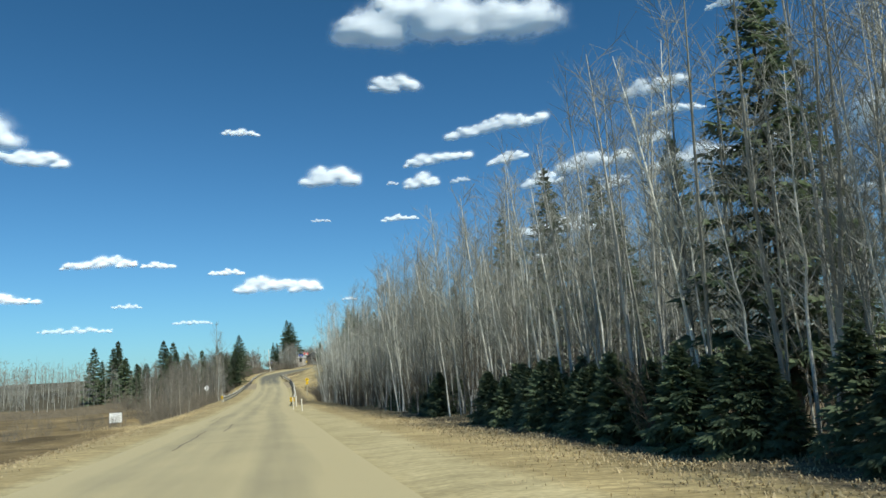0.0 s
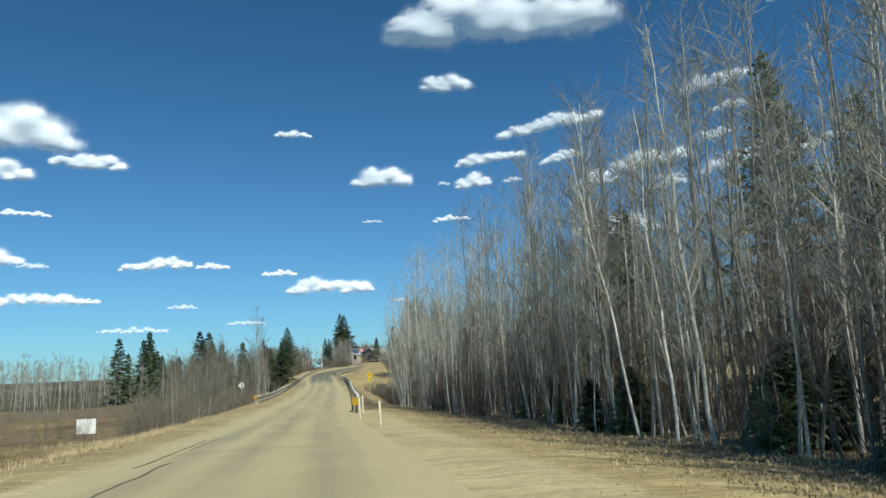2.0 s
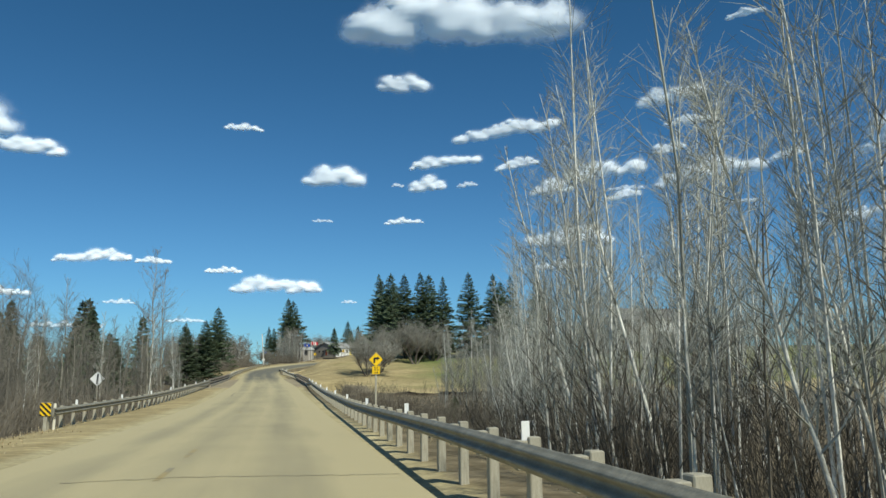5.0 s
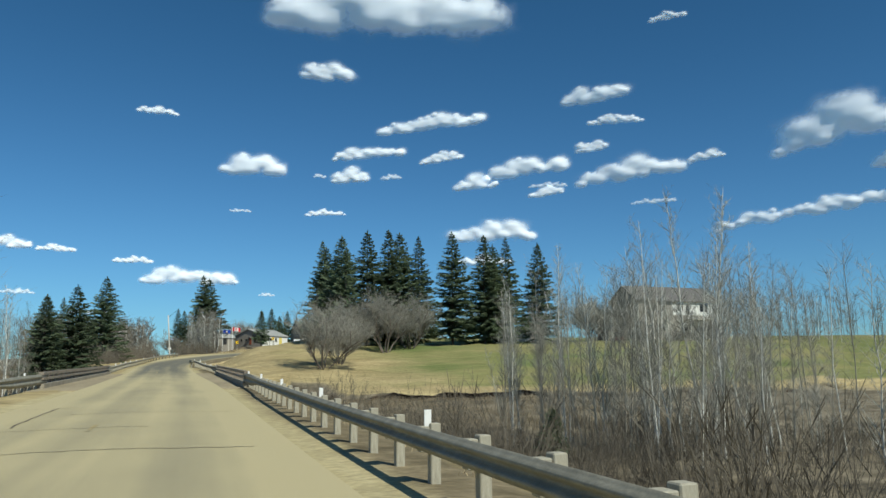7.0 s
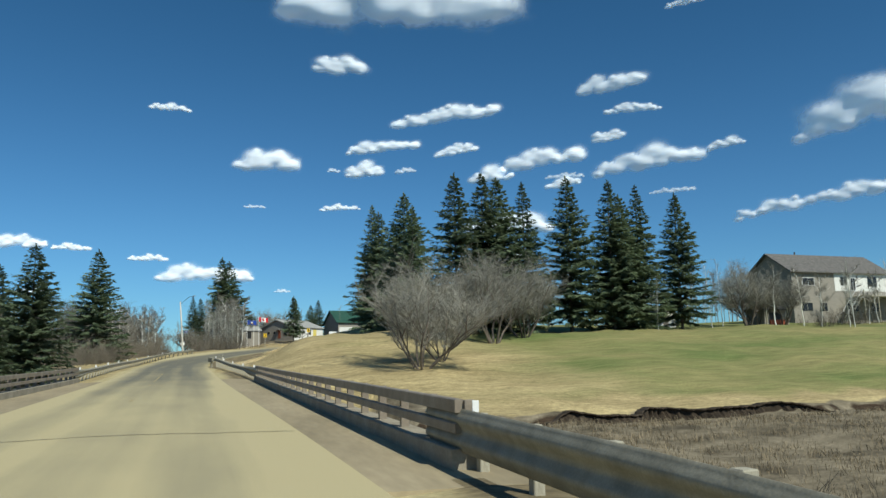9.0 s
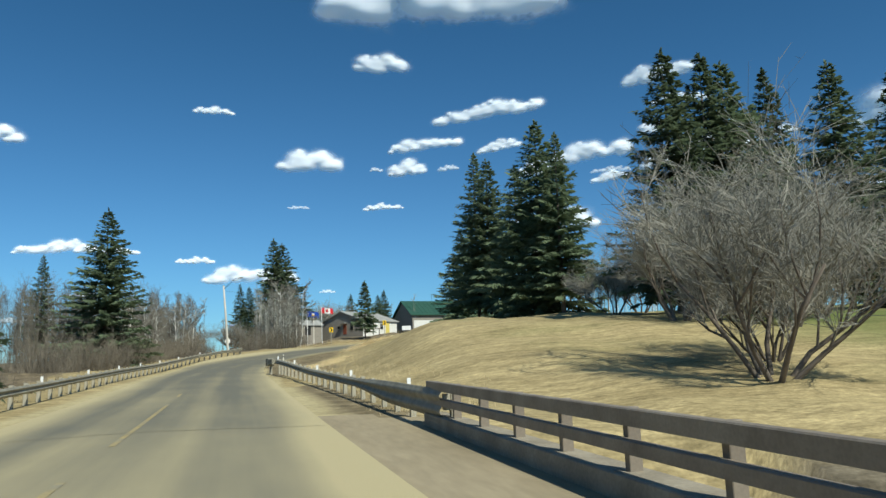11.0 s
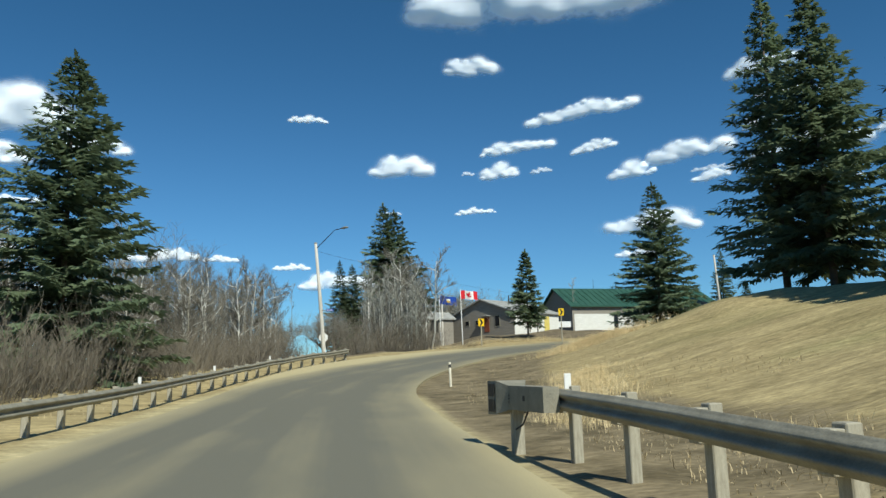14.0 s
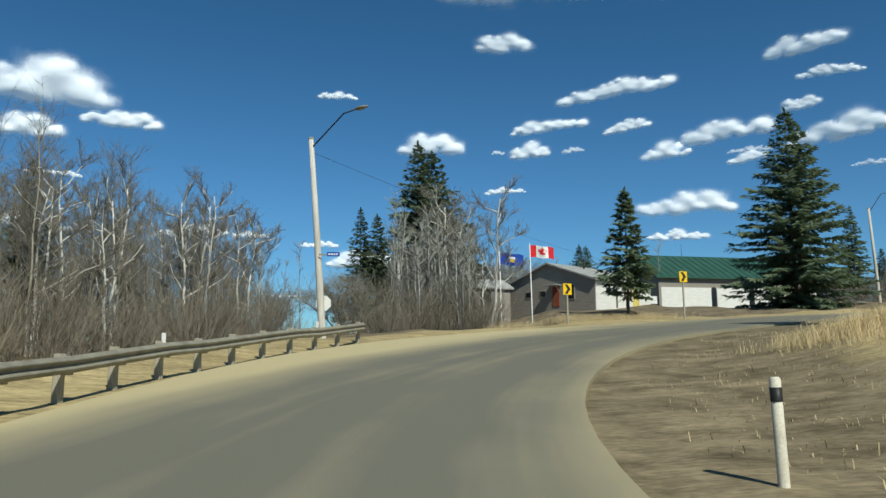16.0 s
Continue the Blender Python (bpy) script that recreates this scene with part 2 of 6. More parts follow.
def box(bm, x0, y0, z0, x1, y1, z1, m=None, bevel=0.0):
    r = bmesh.ops.create_cube(bm, size=1)
    vs = r["verts"]
    for v in vs:
        v.co = Vector((x0 + (v.co.x + 0.5) * (x1 - x0), y0 + (v.co.y + 0.5) * (y1 - y0), z0 + (v.co.z + 0.5) * (z1 - z0)))
    if bevel:
        es = {e for v in vs for e in v.link_edges}
        vs = list({v for f in bmesh.ops.bevel(bm, geom=list(es), offset=bevel, segments=1, affect="EDGES")["faces"] for v in f.verts} | {v for v in vs if v.is_valid})
    if m is not None:
        bmesh.ops.transform(bm, matrix=m, verts=[v for v in vs if v.is_valid])
    return vs


def tube(verts, faces, pts, radii, sides=5):
    """Adds a tapered tube along pts to the lists."""
    base = len(verts)
    n = len(pts)
    for i, (p, r) in enumerate(zip(pts, radii)):
        d = (pts[min(i + 1, n - 1)] - pts[max(i - 1, 0)]).normalized()
        u = d.cross(Vector((0.31, 0.95, 0.05)))
        if u.length < 1e-3:
            u = d.cross(Vector((1, 0, 0)))
        u.normalize()
        v = d.cross(u)
        for k in range(sides):
            a = 2 * math.pi * k / sides
            verts.append(tuple(p + (u * math.cos(a) + v * math.sin(a)) * r))
    for i in range(n - 1):
        for k in range(sides):
            a, b = base + i * sides + k, base + i * sides + (k + 1) % sides
            faces.append((a, b, b + sides, a + sides))
    faces.append(tuple(base + (n - 1) * sides + k for k in range(sides)))


def thing(name, label, category, group="", kind=""):
    return tagged(new(name), label, category, group, kind)


# ---------- the road's line and the lie of the land ----------
# Stations along the road: y, x of the middle, z of the surface; then the bend to the right.
ROAD_Y = np.array([-200, 0, 20, 40, 60, 80, 100, 120, 140, 160, 178, 200, 232, 250, 265, 280, 298.0])
ROAD_X = np.array([2.8, -1.5, -2.2, -2.9, -3.7, -4.6, -5.2, -5.5, -5.9, -6.3, -6.8, -7.5, -9.1, -9.9, -10.6, -11.3, -11.6])
ROAD_Z = np.array([4.0, 0.0, -0.55, -0.88, -1.2, -1.6, -1.62, -1.6, -1.5, -1.27, -0.85, -0.3, 0.46, 0.95, 1.5, 2.05, 2.6])
BEND_R, BEND_C = 50.0, (-11.6 + 50.0, 298.0)
cl = []
for y in np.arange(-200, 298, 2.0):
    cl.append((np.interp(y, ROAD_Y, ROAD_X), y, np.interp(y, ROAD_Y, ROAD_Z)))
BEND_S = np.array([0, 15, 30, 60, 80, 110, 200, 500])
BEND_Z = np.array([2.6, 3.5, 4.8, 6.9, 7.9, 8.9, 9.6, 10.5])
for s in np.arange(0, 300, 2.0):
    z = np.interp(s, BEND_S, BEND_Z)
    a = min(s / BEND_R, math.radians(84))
    x, y = BEND_C[0] - BEND_R * math.cos(a), BEND_C[1] + BEND_R * math.sin(a)
    over = max(0.0, s - BEND_R * math.radians(84))
    cl.append((x + over * math.sin(a), y + over * math.cos(a), z))
CL = np.array(cl)
k5 = np.ones(9) / 9
for c in (0, 2):
    CL[4:-4, c] = np.convolve(CL[:, c], k5, "valid")
TAN = np.gradient(CL[:, :2], axis=0)
TAN /= np.linalg.norm(TAN, axis=1)[:, None]


def near_road(px, py):
    """Signed distance from the road's middle (right is +), its z there and the station, for arrays."""
    px, py = np.asarray(px, float).ravel(), np.asarray(py, float).ravel()
    best, idx = np.full(px.shape, 1e18), np.zeros(px.shape, int)
    for i in range(0, len(CL), 3):
        d = (px - CL[i, 0]) ** 2 + (py - CL[i, 1]) ** 2
        m = d < best
        best[m], idx[m] = d[m], i
    dx, dy = px - CL[idx, 0], py - CL[idx, 1]
    along = dx * TAN[idx, 0] + dy * TAN[idx, 1]
    f = np.clip(idx + along / 2.0, 0, len(CL) - 1)
    i0 = np.minimum(f.astype(int), len(CL) - 2)
    fr = f - i0
    cx = CL[i0] * (1 - fr)[:, None] + CL[i0 + 1] * fr[:, None]
    tn = TAN[i0]
    off = (px - cx[:, 0]) * tn[:, 1] - (py - cx[:, 1]) * tn[:, 0]
    return off, cx[:, 2], f * 2 - 200


def smooth(a, b, v):
    t = np.clip((v - a) / (b - a), 0, 1)
    return t * t * (3 - 2 * t)


def camber(d, s):
    """How far the bend's outer side is raised at an offset and a station."""
    return 0.085 * smooth(284, 318, s) * np.clip(np.minimum(-d, 9) - 1.5, 0, 9)


def wobble(px, py):
    return 0.22 * np.sin(px * 0.31 + 1.3 * np.sin(py * 0.17)) * np.cos(py * 0.23) + 0.12 * np.sin(px * 0.83 + py * 0.61) * np.sin(py * 0.71 - px * 0.37)


def bank_y(px):
    return 231.0 + 1.2 * np.sin(px * 0.35) + 0.7 * np.sin(px * 0.9 + 1) + np.clip(px - 30, 0, 100) * 0.06


def land(px, py):
    """The height of the ground for arrays."""
    px, py = np.asarray(px, float).ravel(), np.asarray(py, float).ravel()
    d, zr, s = near_road(px, py)
    wb = wobble(px, py)
    # right of the road: wood floor, creek flat, lawn rising to the houses
    wood = zr - 0.5 + 0.02 * np.clip(d, 0, 40)
    creek = -4.2 + 1.8 * smooth(196, 226, py)
    by = bank_y(px)
    lawn = -1.9 + 0.2 * np.clip(py - 232, 0, 32) + 0.075 * np.clip(py - 264, 0, 40) + 0.03 * np.clip(py - 304, 0, 80) + 0.012 * (px - 20) * smooth(225, 280, py)
    right = wood * (1 - smooth(95, 140, py)) + creek * smooth(95, 140, py)
    right = right * (1 - smooth(-0.5, 0.1, py - by)) + lawn * smooth(-0.5, 0.1, py - by)
    right = np.where(py > 300, np.maximum(right, lawn), right)
    # left of the road: low field, creek, wood on the rise
    left = zr - 1.9 - 0.5 * smooth(20, 60, -d)
    left = left - 1.3 * smooth(150, 190, py) * (1 - smooth(235, 275, py)) + 2.2 * smooth(255, 300, py)
    far_left = -3.0 + 30 * smooth(300, 1500, -d) + 6 * smooth(200, 600, py)
    left = left * (1 - smooth(90, 250, -d)) + far_left * smooth(90, 250, -d)
    nat = np.where(d > 0, right, left)
    # beyond the bend's outside the ground keeps to the road
    town = zr + 0.2 + 0.095 * np.clip(np.abs(d) - 6, 0, 18) * smooth(-4, 6, px)
    tw = smooth(318, 338, py)
    nat = np.where(d < 0, nat * (1 - tw) + town * tw, nat)
    nat = nat + wb * smooth(7, 12, np.abs(d))
    edge = 5.4 + 0.6 * (d < 0)
    run = np.abs(d) - edge
    slope = smooth(0, 9 + 15 * smooth(268, 292, py) * (1 - 0.42 * smooth(303, 312, py)) * (d > 0), run)
    z = (zr + camber(d, s) - 0.02 * np.minimum(np.abs(d), 6)) * (1 - slope) + nat * slope
    z = np.where((np.abs(d) < 4.6) | ((d < 0) & (d > -7.6) & (s > 294)), z - 0.08, z)
    # the creek runs under the bridge
    under = smooth(197.5, 201, py) * (1 - smooth(239, 242.5, py))
    bed = np.where(d > 0, np.minimum(right, -1.5), np.minimum(left, -1.5))
    z = np.where(np.abs(d) < 14, z * (1 - under) + np.minimum(z, bed - 1.0) * under, z)
    return z


def land_z(x, y):
    return float(land([x], [y])[0])


def spaced(lo, hi, step, far, growth=1.25):
    mid = list(np.arange(lo, hi + 1e-6, step))
    up, dn, st = [], [], step
    v = hi
    while v < far:
        st *= growth
        v += st
        up.append(v)
    st, v = step, lo
    while v > -far:
        st *= growth
        v -= st
        dn.append(v)
    return np.array(dn[::-1] + mid + up)


gx, gy = spaced(-34, 60, 0.9, 3500), np.sort(np.r_[spaced(-10, 385, 1.1, 3500), np.arange(228.2, 236, 0.45)])
GX, GY = np.meshgrid(gx, gy)
GZ = land(GX, GY).reshape(GX.shape)
nx, ny = len(gx), len(gy)
idx = np.arange(nx * ny).reshape(ny, nx)
quads = np.stack([idx[:-1, :-1], idx[:-1, 1:], idx[1:, 1:], idx[1:, :-1]], -1).reshape(-1, 4)
ground = raw("ground", np.stack([GX, GY, GZ], -1).reshape(-1, 3).tolist(), quads.tolist(), M["ground"], smooth=True)
tagged(ground, "dry grass verges, fields and a mown lawn in early spring", "ground", kind="structure")


def cut_bank():
    """The creek's ragged undercut edge: bare dark soil under a lip of turf."""
    gb = random.Random(4)
    vs, fs = [], []
    xs = np.arange(12.5, 33.0, 0.16)
    bys = bank_y(xs)
    zt, zb = land(xs, bys + 0.5), land(xs, bys - 1.6)
    rag = 0.0
    for k, (x, y0, a, b) in enumerate(zip(xs, bys, zt, zb)):
        rag = 0.75 * rag + gb.uniform(-0.14, 0.14)
        fade = float(smooth(12.5, 15, x) * (1 - smooth(29, 33, x)))
        top = b + (a - b + 0.05) * (0.15 + 0.85 * fade) + 0.3 * rag * fade
        y1 = y0 - 0.75 + rag
        for dy, z in ((0.9, top - 0.02), (0.0, top + 0.03), (-0.06, top - 0.05), (0.16, top - 0.14), (0.05 + gb.uniform(-0.1, 0.1), (top + b) / 2), (-0.25 + gb.uniform(-0.1, 0.1), b - 0.1), (0.9, b - 0.4)):
            vs.append((x, y1 + dy, z))
    for k in range(len(xs) - 1):
        for j in range(7):
            p, q = k * 7 + j, k * 7 + (j + 1) % 7
            fs.append((p, q, q + 7, p + 7))
    return tagged(raw("creek_bank", vs, fs, M["soil"]), "dark undercut soil bank along the creek below the lawn", "bank", kind="structure")


cut_bank()


def mask(ob, name, values):
    at = ob.data.attributes.new(name, "FLOAT", "POINT")
    at.data.foreach_set("value", np.asarray(values, np.float32).ravel())


fx, fy = GX.ravel(), GY.ravel()
dd, zz, ss = near_road(fx, fy)
drift = 14 * np.sin(fx * 0.043 + 2 * np.sin(fy * 0.021)) + 9 * np.sin(fy * 0.071 - fx * 0.052)
by = bank_y(fx)
on_lawn = smooth(0.5, 6, fy - by) * smooth(7, 16, dd) * (1 - smooth(330, 345, fy))
mask(ground, "litter", np.where(dd > 0, smooth(7.6, 11.5, dd) * (1 - smooth(170, 195, fy)) * (1 - 0.85 * smooth(45, 95, dd + drift)), smooth(10, 14, -dd) * smooth(145, 190, fy + drift) * (1 - smooth(50, 130, drift - dd))))
mask(ground, "field", smooth(9, 15, -dd) * (1 - 0.8 * smooth(150, 200, fy + drift)))
mask(ground, "lawn", on_lawn * (0.35 + 0.65 * smooth(14, 34, fx + 0.25 * (fy - 250)) * (1 - smooth(262, 280, fy) * (1 - smooth(25, 45, fx)))))
mask(ground, "mud", np.maximum((1 - smooth(-0.2, 1.0, fy - by)) * smooth(150, 190, fy) * smooth(8, 12, dd) * (1 - 0.8 * smooth(60, 120, fx + drift)), smooth(205, 215, fy) * (1 - smooth(236, 242, fy)) * (1 - smooth(16, 20, np.abs(dd)))))
mask(ground, "soil", smooth(-1.1, -0.7, fy - by) * (1 - smooth(-0.2, 0.15, fy - by)) * smooth(-1.4, -0.4, np.sin(fx * 0.5) + np.sin(fx * 1.7)) * smooth(10, 13, dd) * (1 - smooth(70, 90, fx)))
mask(ground, "ridge", np.maximum(smooth(100, 190, -dd + 0.6 * drift) * smooth(150, 230, fy), smooth(215, 250, fy + 0.4 * drift) * smooth(34, 60, -dd) * (1 - smooth(320, 360, fy) * (1 - smooth(60, 110, -dd)))))
mask(ground, "dirt", np.where((dd > 0) & (fy > 262), smooth(2.6, 3.4, dd) * (1 - smooth(7.0, 12.0, dd)) * smooth(266, 285, fy), 0.75 * smooth(3.6, 4.4, dd) * (1 - smooth(5.5, 7.5, dd)) * smooth(94, 104, fy)))
mask(ground, "gravel", np.where((dd > 0) & (fy > 262), (1 - smooth(3.7, 4.6, dd)) * (1 - smooth(296, 303, fy)), np.where(dd > 0, 1 - smooth(4.8, 7.4, dd + 1.6 * smooth(92, 104, fy)), 1 - smooth(4.1, 5.2, -dd))))


def strip(name, lo, hi, s0, s1, material, dz=0.02, crown=0.02, thick=0.25, cols=19, wider=0.0):
    """A slab along the road between two offsets, with UVs in metres."""
    i0, i1 = int((s0 + 200) / 2), int((s1 + 200) / 2)
    vs, fs, uvs, dust = [], [], [], []
    for i in range(i0, i1 + 1):
        st = i * 2.0 - 200
        offs = np.linspace(lo - wider * float(smooth(296, 326, st)), hi, cols)
        x, y, z = CL[i]
        tx, ty = TAN[i]
        for o in [*offs, hi, offs[0]]:
            low = len(uvs) % (cols + 2) >= cols
            vs.append((x + ty * o, y - tx * o, z + dz + float(camber(o, st)) - (thick if low else crown * abs(o))))
            uvs.append((o, i * 2.0))
            edge = max(0.0, abs(o + 0.1) - 2.3) * float(np.interp(st, [270, 300, 330, 350], [0.5, 0.30, 0.22, 0.08]))
            edge += 0.30 * float(smooth(3.2, 5.4, -o) * smooth(280, 300, st) * (1 - smooth(322, 345, st)))
            dust.append(float(np.interp(i * 2 - 200, [-200, 215, 245, 300, 330], [0.76, 0.76, 0.28, 0.14, 0.14])) + edge + float(np.interp(i * 2 - 200, [225, 290], [1.0, 0.35])) * (0.16 * math.exp(-(((abs(o + 0.25) - 1.0) / 0.35) ** 2)) - 0.05 * math.exp(-(((abs(o + 0.25) - 1.9) / 0.4) ** 2))))
    n = cols + 2
    for i in range(i1 - i0):
        for k in range(n):
            a, b = i * n + k, i * n + (k + 1) % n
            fs.append((a, b, b + n, a + n))
    fs += [tuple(range(n))[::-1], tuple(range((i1 - i0) * n, (i1 - i0 + 1) * n))]
    ob = raw(name, vs, fs, material, smooth=False)
    uv = ob.data.uv_layers.new(name="UVMap")
    for lp in ob.data.loops:
        uv.data[lp.index].uv = uvs[lp.vertex_index]
    mask(ob, "dust", dust)
    return ob


road = tagged(strip("road", -3.8, 3.7, -190, 560, M["asphalt"], wider=2.9), "dusty worn asphalt country road with sealed cracks", "road", kind="structure")


# ---------- trees ----------
def ribbon(vs, fs, p, q, w0, w1, g):
    """The thinnest twigs: a narrow twisted strip."""
    d = (q - p).normalized()
    u = d.cross(Vector((g.uniform(-1, 1), g.uniform(-1, 1), g.uniform(-0.3, 0.3))))
    if u.length < 1e-3:
        u = Vector((1, 0, 0))
    u.normalize()
    b = len(vs)
    vs.extend((tuple(p - u * w0), tuple(p + u * w0), tuple(q + u * w1), tuple(q - u * w1)))
    fs.append((b, b + 1, b + 2, b + 3))


def bend(g, d, k, up=0.0):
    return (d + Vector((g.uniform(-k, k), g.uniform(-k, k), up + g.uniform(-k, k) * 0.5))).normalized()


def grow_aspen(seed, h, r, limbs=30, twigs=8, start=0.3, spread=1.0, kinks=0.09, fine=3, thin=0.8):
    """Bare slim tree: vertices and faces of its trunk, and of its limbs and twigs."""
    g = random.Random(seed)
    vs, fs, tv, tf = [], [], [], []
    n = 10
    lean = Vector((g.uniform(-0.06, 0.06), g.uniform(-0.06, 0.06), 0))
    pts, rad, p = [], [], Vector((0, 0, -0.4))
    for i in range(n + 1):
        f = i / n
        pts.append(p.copy())
        rad.append(r * (1 - 0.95 * f) + 0.004)
        p = p + (Vector((0, 0, 1)) + lean + Vector((g.uniform(-kinks, kinks), g.uniform(-kinks, kinks), 0))).normalized() * (h / n)
    tube(vs, fs, pts, rad, 6)
    for k in range(limbs):
        f = start + (0.97 - start) * (k + g.random()) / limbs
        j = min(int(f * n), n - 1)
        q = pts[j].lerp(pts[j + 1], f * n - j)
        a = g.uniform(0, 6.283)
        ln = spread * h * g.uniform(0.08, 0.2) * (1.25 - f)
        d = Vector((math.cos(a), math.sin(a), g.uniform(0.6, 1.7))).normalized()
        bp, br = [q], [min(0.6 * (r * (1 - 0.86 * f)), 0.03) + 0.004]
        for i in range(3):
            d = bend(g, d, 0.22, 0.14)
            bp.append(bp[-1] + d * ln / 3)
            br.append(br[0] * (1 - 0.28 * (i + 1)))
        tube(tv, tf, bp, br, 3)
        for _ in range(twigs):
            i = g.randint(0, 2)
            q2 = bp[i].lerp(bp[i + 1], g.random())
            d2 = bend(g, d, 0.85, 0.2)
            l2 = ln * g.uniform(0.25, 0.6)
            q3 = q2 + d2 * l2 * 0.5
            d3 = bend(g, d2, 0.3, 0.2)
            q4 = q3 + d3 * l2 * 0.5
            ribbon(tv, tf, q2, q3, 0.008 * thin, 0.006 * thin, g)
            ribbon(tv, tf, q3, q4, 0.006 * thin, 0.003 * thin, g)
            for _ in range(fine):
                q5 = q2.lerp(q4, g.uniform(0.2, 1))
                ribbon(tv, tf, q5, q5 + bend(g, d3, 0.9, 0.25) * l2 * g.uniform(0.3, 0.6), 0.0055 * thin, 0.003 * thin, g)
    return vs, fs, tv, tf


def mesh_of(name, vs, fs, material, smooth=False):
    me = bpy.data.meshes.new(name)
    me.from_pydata(vs, [], fs)
    me.materials.append(material)
    if smooth:
        me.polygons.foreach_set("use_smooth", [True] * len(me.polygons))
    return me


def tree_of(name, label, vs, fs, tv, tf, bark, twig):
    t = thing(name, label, "tree")
    for nm, a, b, m, s in (("trunk", vs, fs, bark, True), ("crown", tv, tf, twig, False)):
        o = new(nm, mesh_of(nm, a, b, m, s))
        o.parent = t
    return t


def aspen(seed, h, r, **kw):
    kw.setdefault("limbs", 36)
    return tree_of("bare_aspen_tree", "slim bare aspen with pale grey bark and fine twigs", *grow_aspen(seed, h, r, **kw), M["bark"], M["twig"])


def old_aspen(seed, h):
    """Old aspen: a crooked pale trunk with pale spreading limbs and grey twigs."""
    g = random.Random(seed)
    vs, fs, tv, tf = [], [], [], []

    def limb(p, d, ln, r, depth):
        pts, rad = [p], [r]
        for i in range(3):
            d = bend(g, d, 0.3, 0.10)
            pts.append(pts[-1] + d * ln / 3)
            rad.append(r * (1 - 0.24 * (i + 1)))
        tube(tv if depth else vs, tf if depth else fs, pts, rad, 4 if depth else 5)
        if depth < 2:
            for _ in range(4):
                i = g.randint(0, 2)
                limb(pts[i].lerp(pts[i + 1], g.random()), bend(g, d, 0.7, 0.12), ln * g.uniform(0.4, 0.65), r * 0.5, depth + 1)
        for _ in range(5 if depth else 3):
            i = g.randint(0, 2)
            q = pts[i].lerp(pts[i + 1], g.random())
            e = q + bend(g, d, 0.9, 0.1) * ln * g.uniform(0.3, 0.6)
            ribbon(tv, tf, q, e, 0.007, 0.003, g)
            for _ in range(2):
                ribbon(tv, tf, q.lerp(e, g.uniform(0.3, 1)), e + Vector((g.uniform(-1, 1), g.uniform(-1, 1), g.uniform(-0.3, 1))) * ln * 0.25, 0.007, 0.004, g)

    p, pts, rad = Vector((0, 0, -0.4)), [], []
    d = Vector((g.uniform(-0.1, 0.1), g.uniform(-0.1, 0.1), 1))
    for i in range(9):
        pts.append(p.copy())
        rad.append(0.012 * h * (1 - 0.1 * i))
        p = p + bend(g, d, 0.14) * h / 8.5
    tube(vs, fs, pts, rad, 6)
    for k in range(11):
        f = 2.6 + 5.3 * (k + g.random()) / 11
        j = min(int(f), 7)
        a = k * 2.4 + g.uniform(-0.4, 0.4)
        limb(pts[j].lerp(pts[j + 1], f - j), Vector((math.cos(a), math.sin(a), g.uniform(0.4, 1.1))).normalized(), h * g.uniform(0.16, 0.28) * (1.25 - f / 14), 0.0042 * h, 0)
    return tree_of("old_aspen_tree", "old bare aspen with a crooked white trunk and spreading limbs", vs, fs, tv, tf, M["bark"], M["browntwig"])


def round_tree(seed, h, stems=7, w=4.0, bark="shrubbark"):
    """Old multi-stemmed bare tree with a round crown."""
    g = random.Random(seed)
    vs, fs, tv, tf = [], [], [], []

    def branch(p, d, ln, r, depth):
        pts, rad = [p], [r]
        for i in range(3):
            d = bend(g, d, 0.28, 0.05)
            pts.append(pts[-1] + d * ln / 3)
            rad.append(r * (1 - 0.2 * (i + 1)))
        big = depth < 2
        tube(vs if big else tv, fs if big else tf, pts, rad, 5 if big else 3)
        if depth < 3:
            for _ in range(5):
                i = g.randint(0 if depth else 1, 2)
                branch(pts[i].lerp(pts[i + 1], g.random()), bend(g, d, 0.75, 0.1), ln * g.uniform(0.45, 0.75), r * 0.45, depth + 1)
        else:
            for _ in range(7):
                i = g.randint(0, 2)
                q = pts[i].lerp(pts[i + 1], g.random())
                e = q + bend(g, d, 1.1, 0.05) * ln * g.uniform(0.5, 1.0)
                ribbon(tv, tf, q, e, 0.009, 0.004, g)
                for _ in range(1):
                    ribbon(tv, tf, q.lerp(e, g.uniform(0.3, 1)), e + Vector((g.uniform(-1, 1), g.uniform(-1, 1), g.uniform(-0.5, 1))) * ln * 0.3, 0.006, 0.003, g)

    for k in range(stems):
        a = 6.283 * k / stems + g.uniform(-0.3, 0.3)
        o = g.uniform(0.3, 1.0)
        branch(Vector((math.cos(a) * 0.25, math.sin(a) * 0.25, -0.3)), Vector((math.cos(a) * o * w / h, math.sin(a) * o * w / h, 1)).normalized(), h * 0.55, 0.013 * h, 0)
    return tree_of("bare_round_tree", "old multi-stemmed bare tree with a round grey-brown crown", vs, fs, tv, tf, M["darkbark"], M["greybrown"])


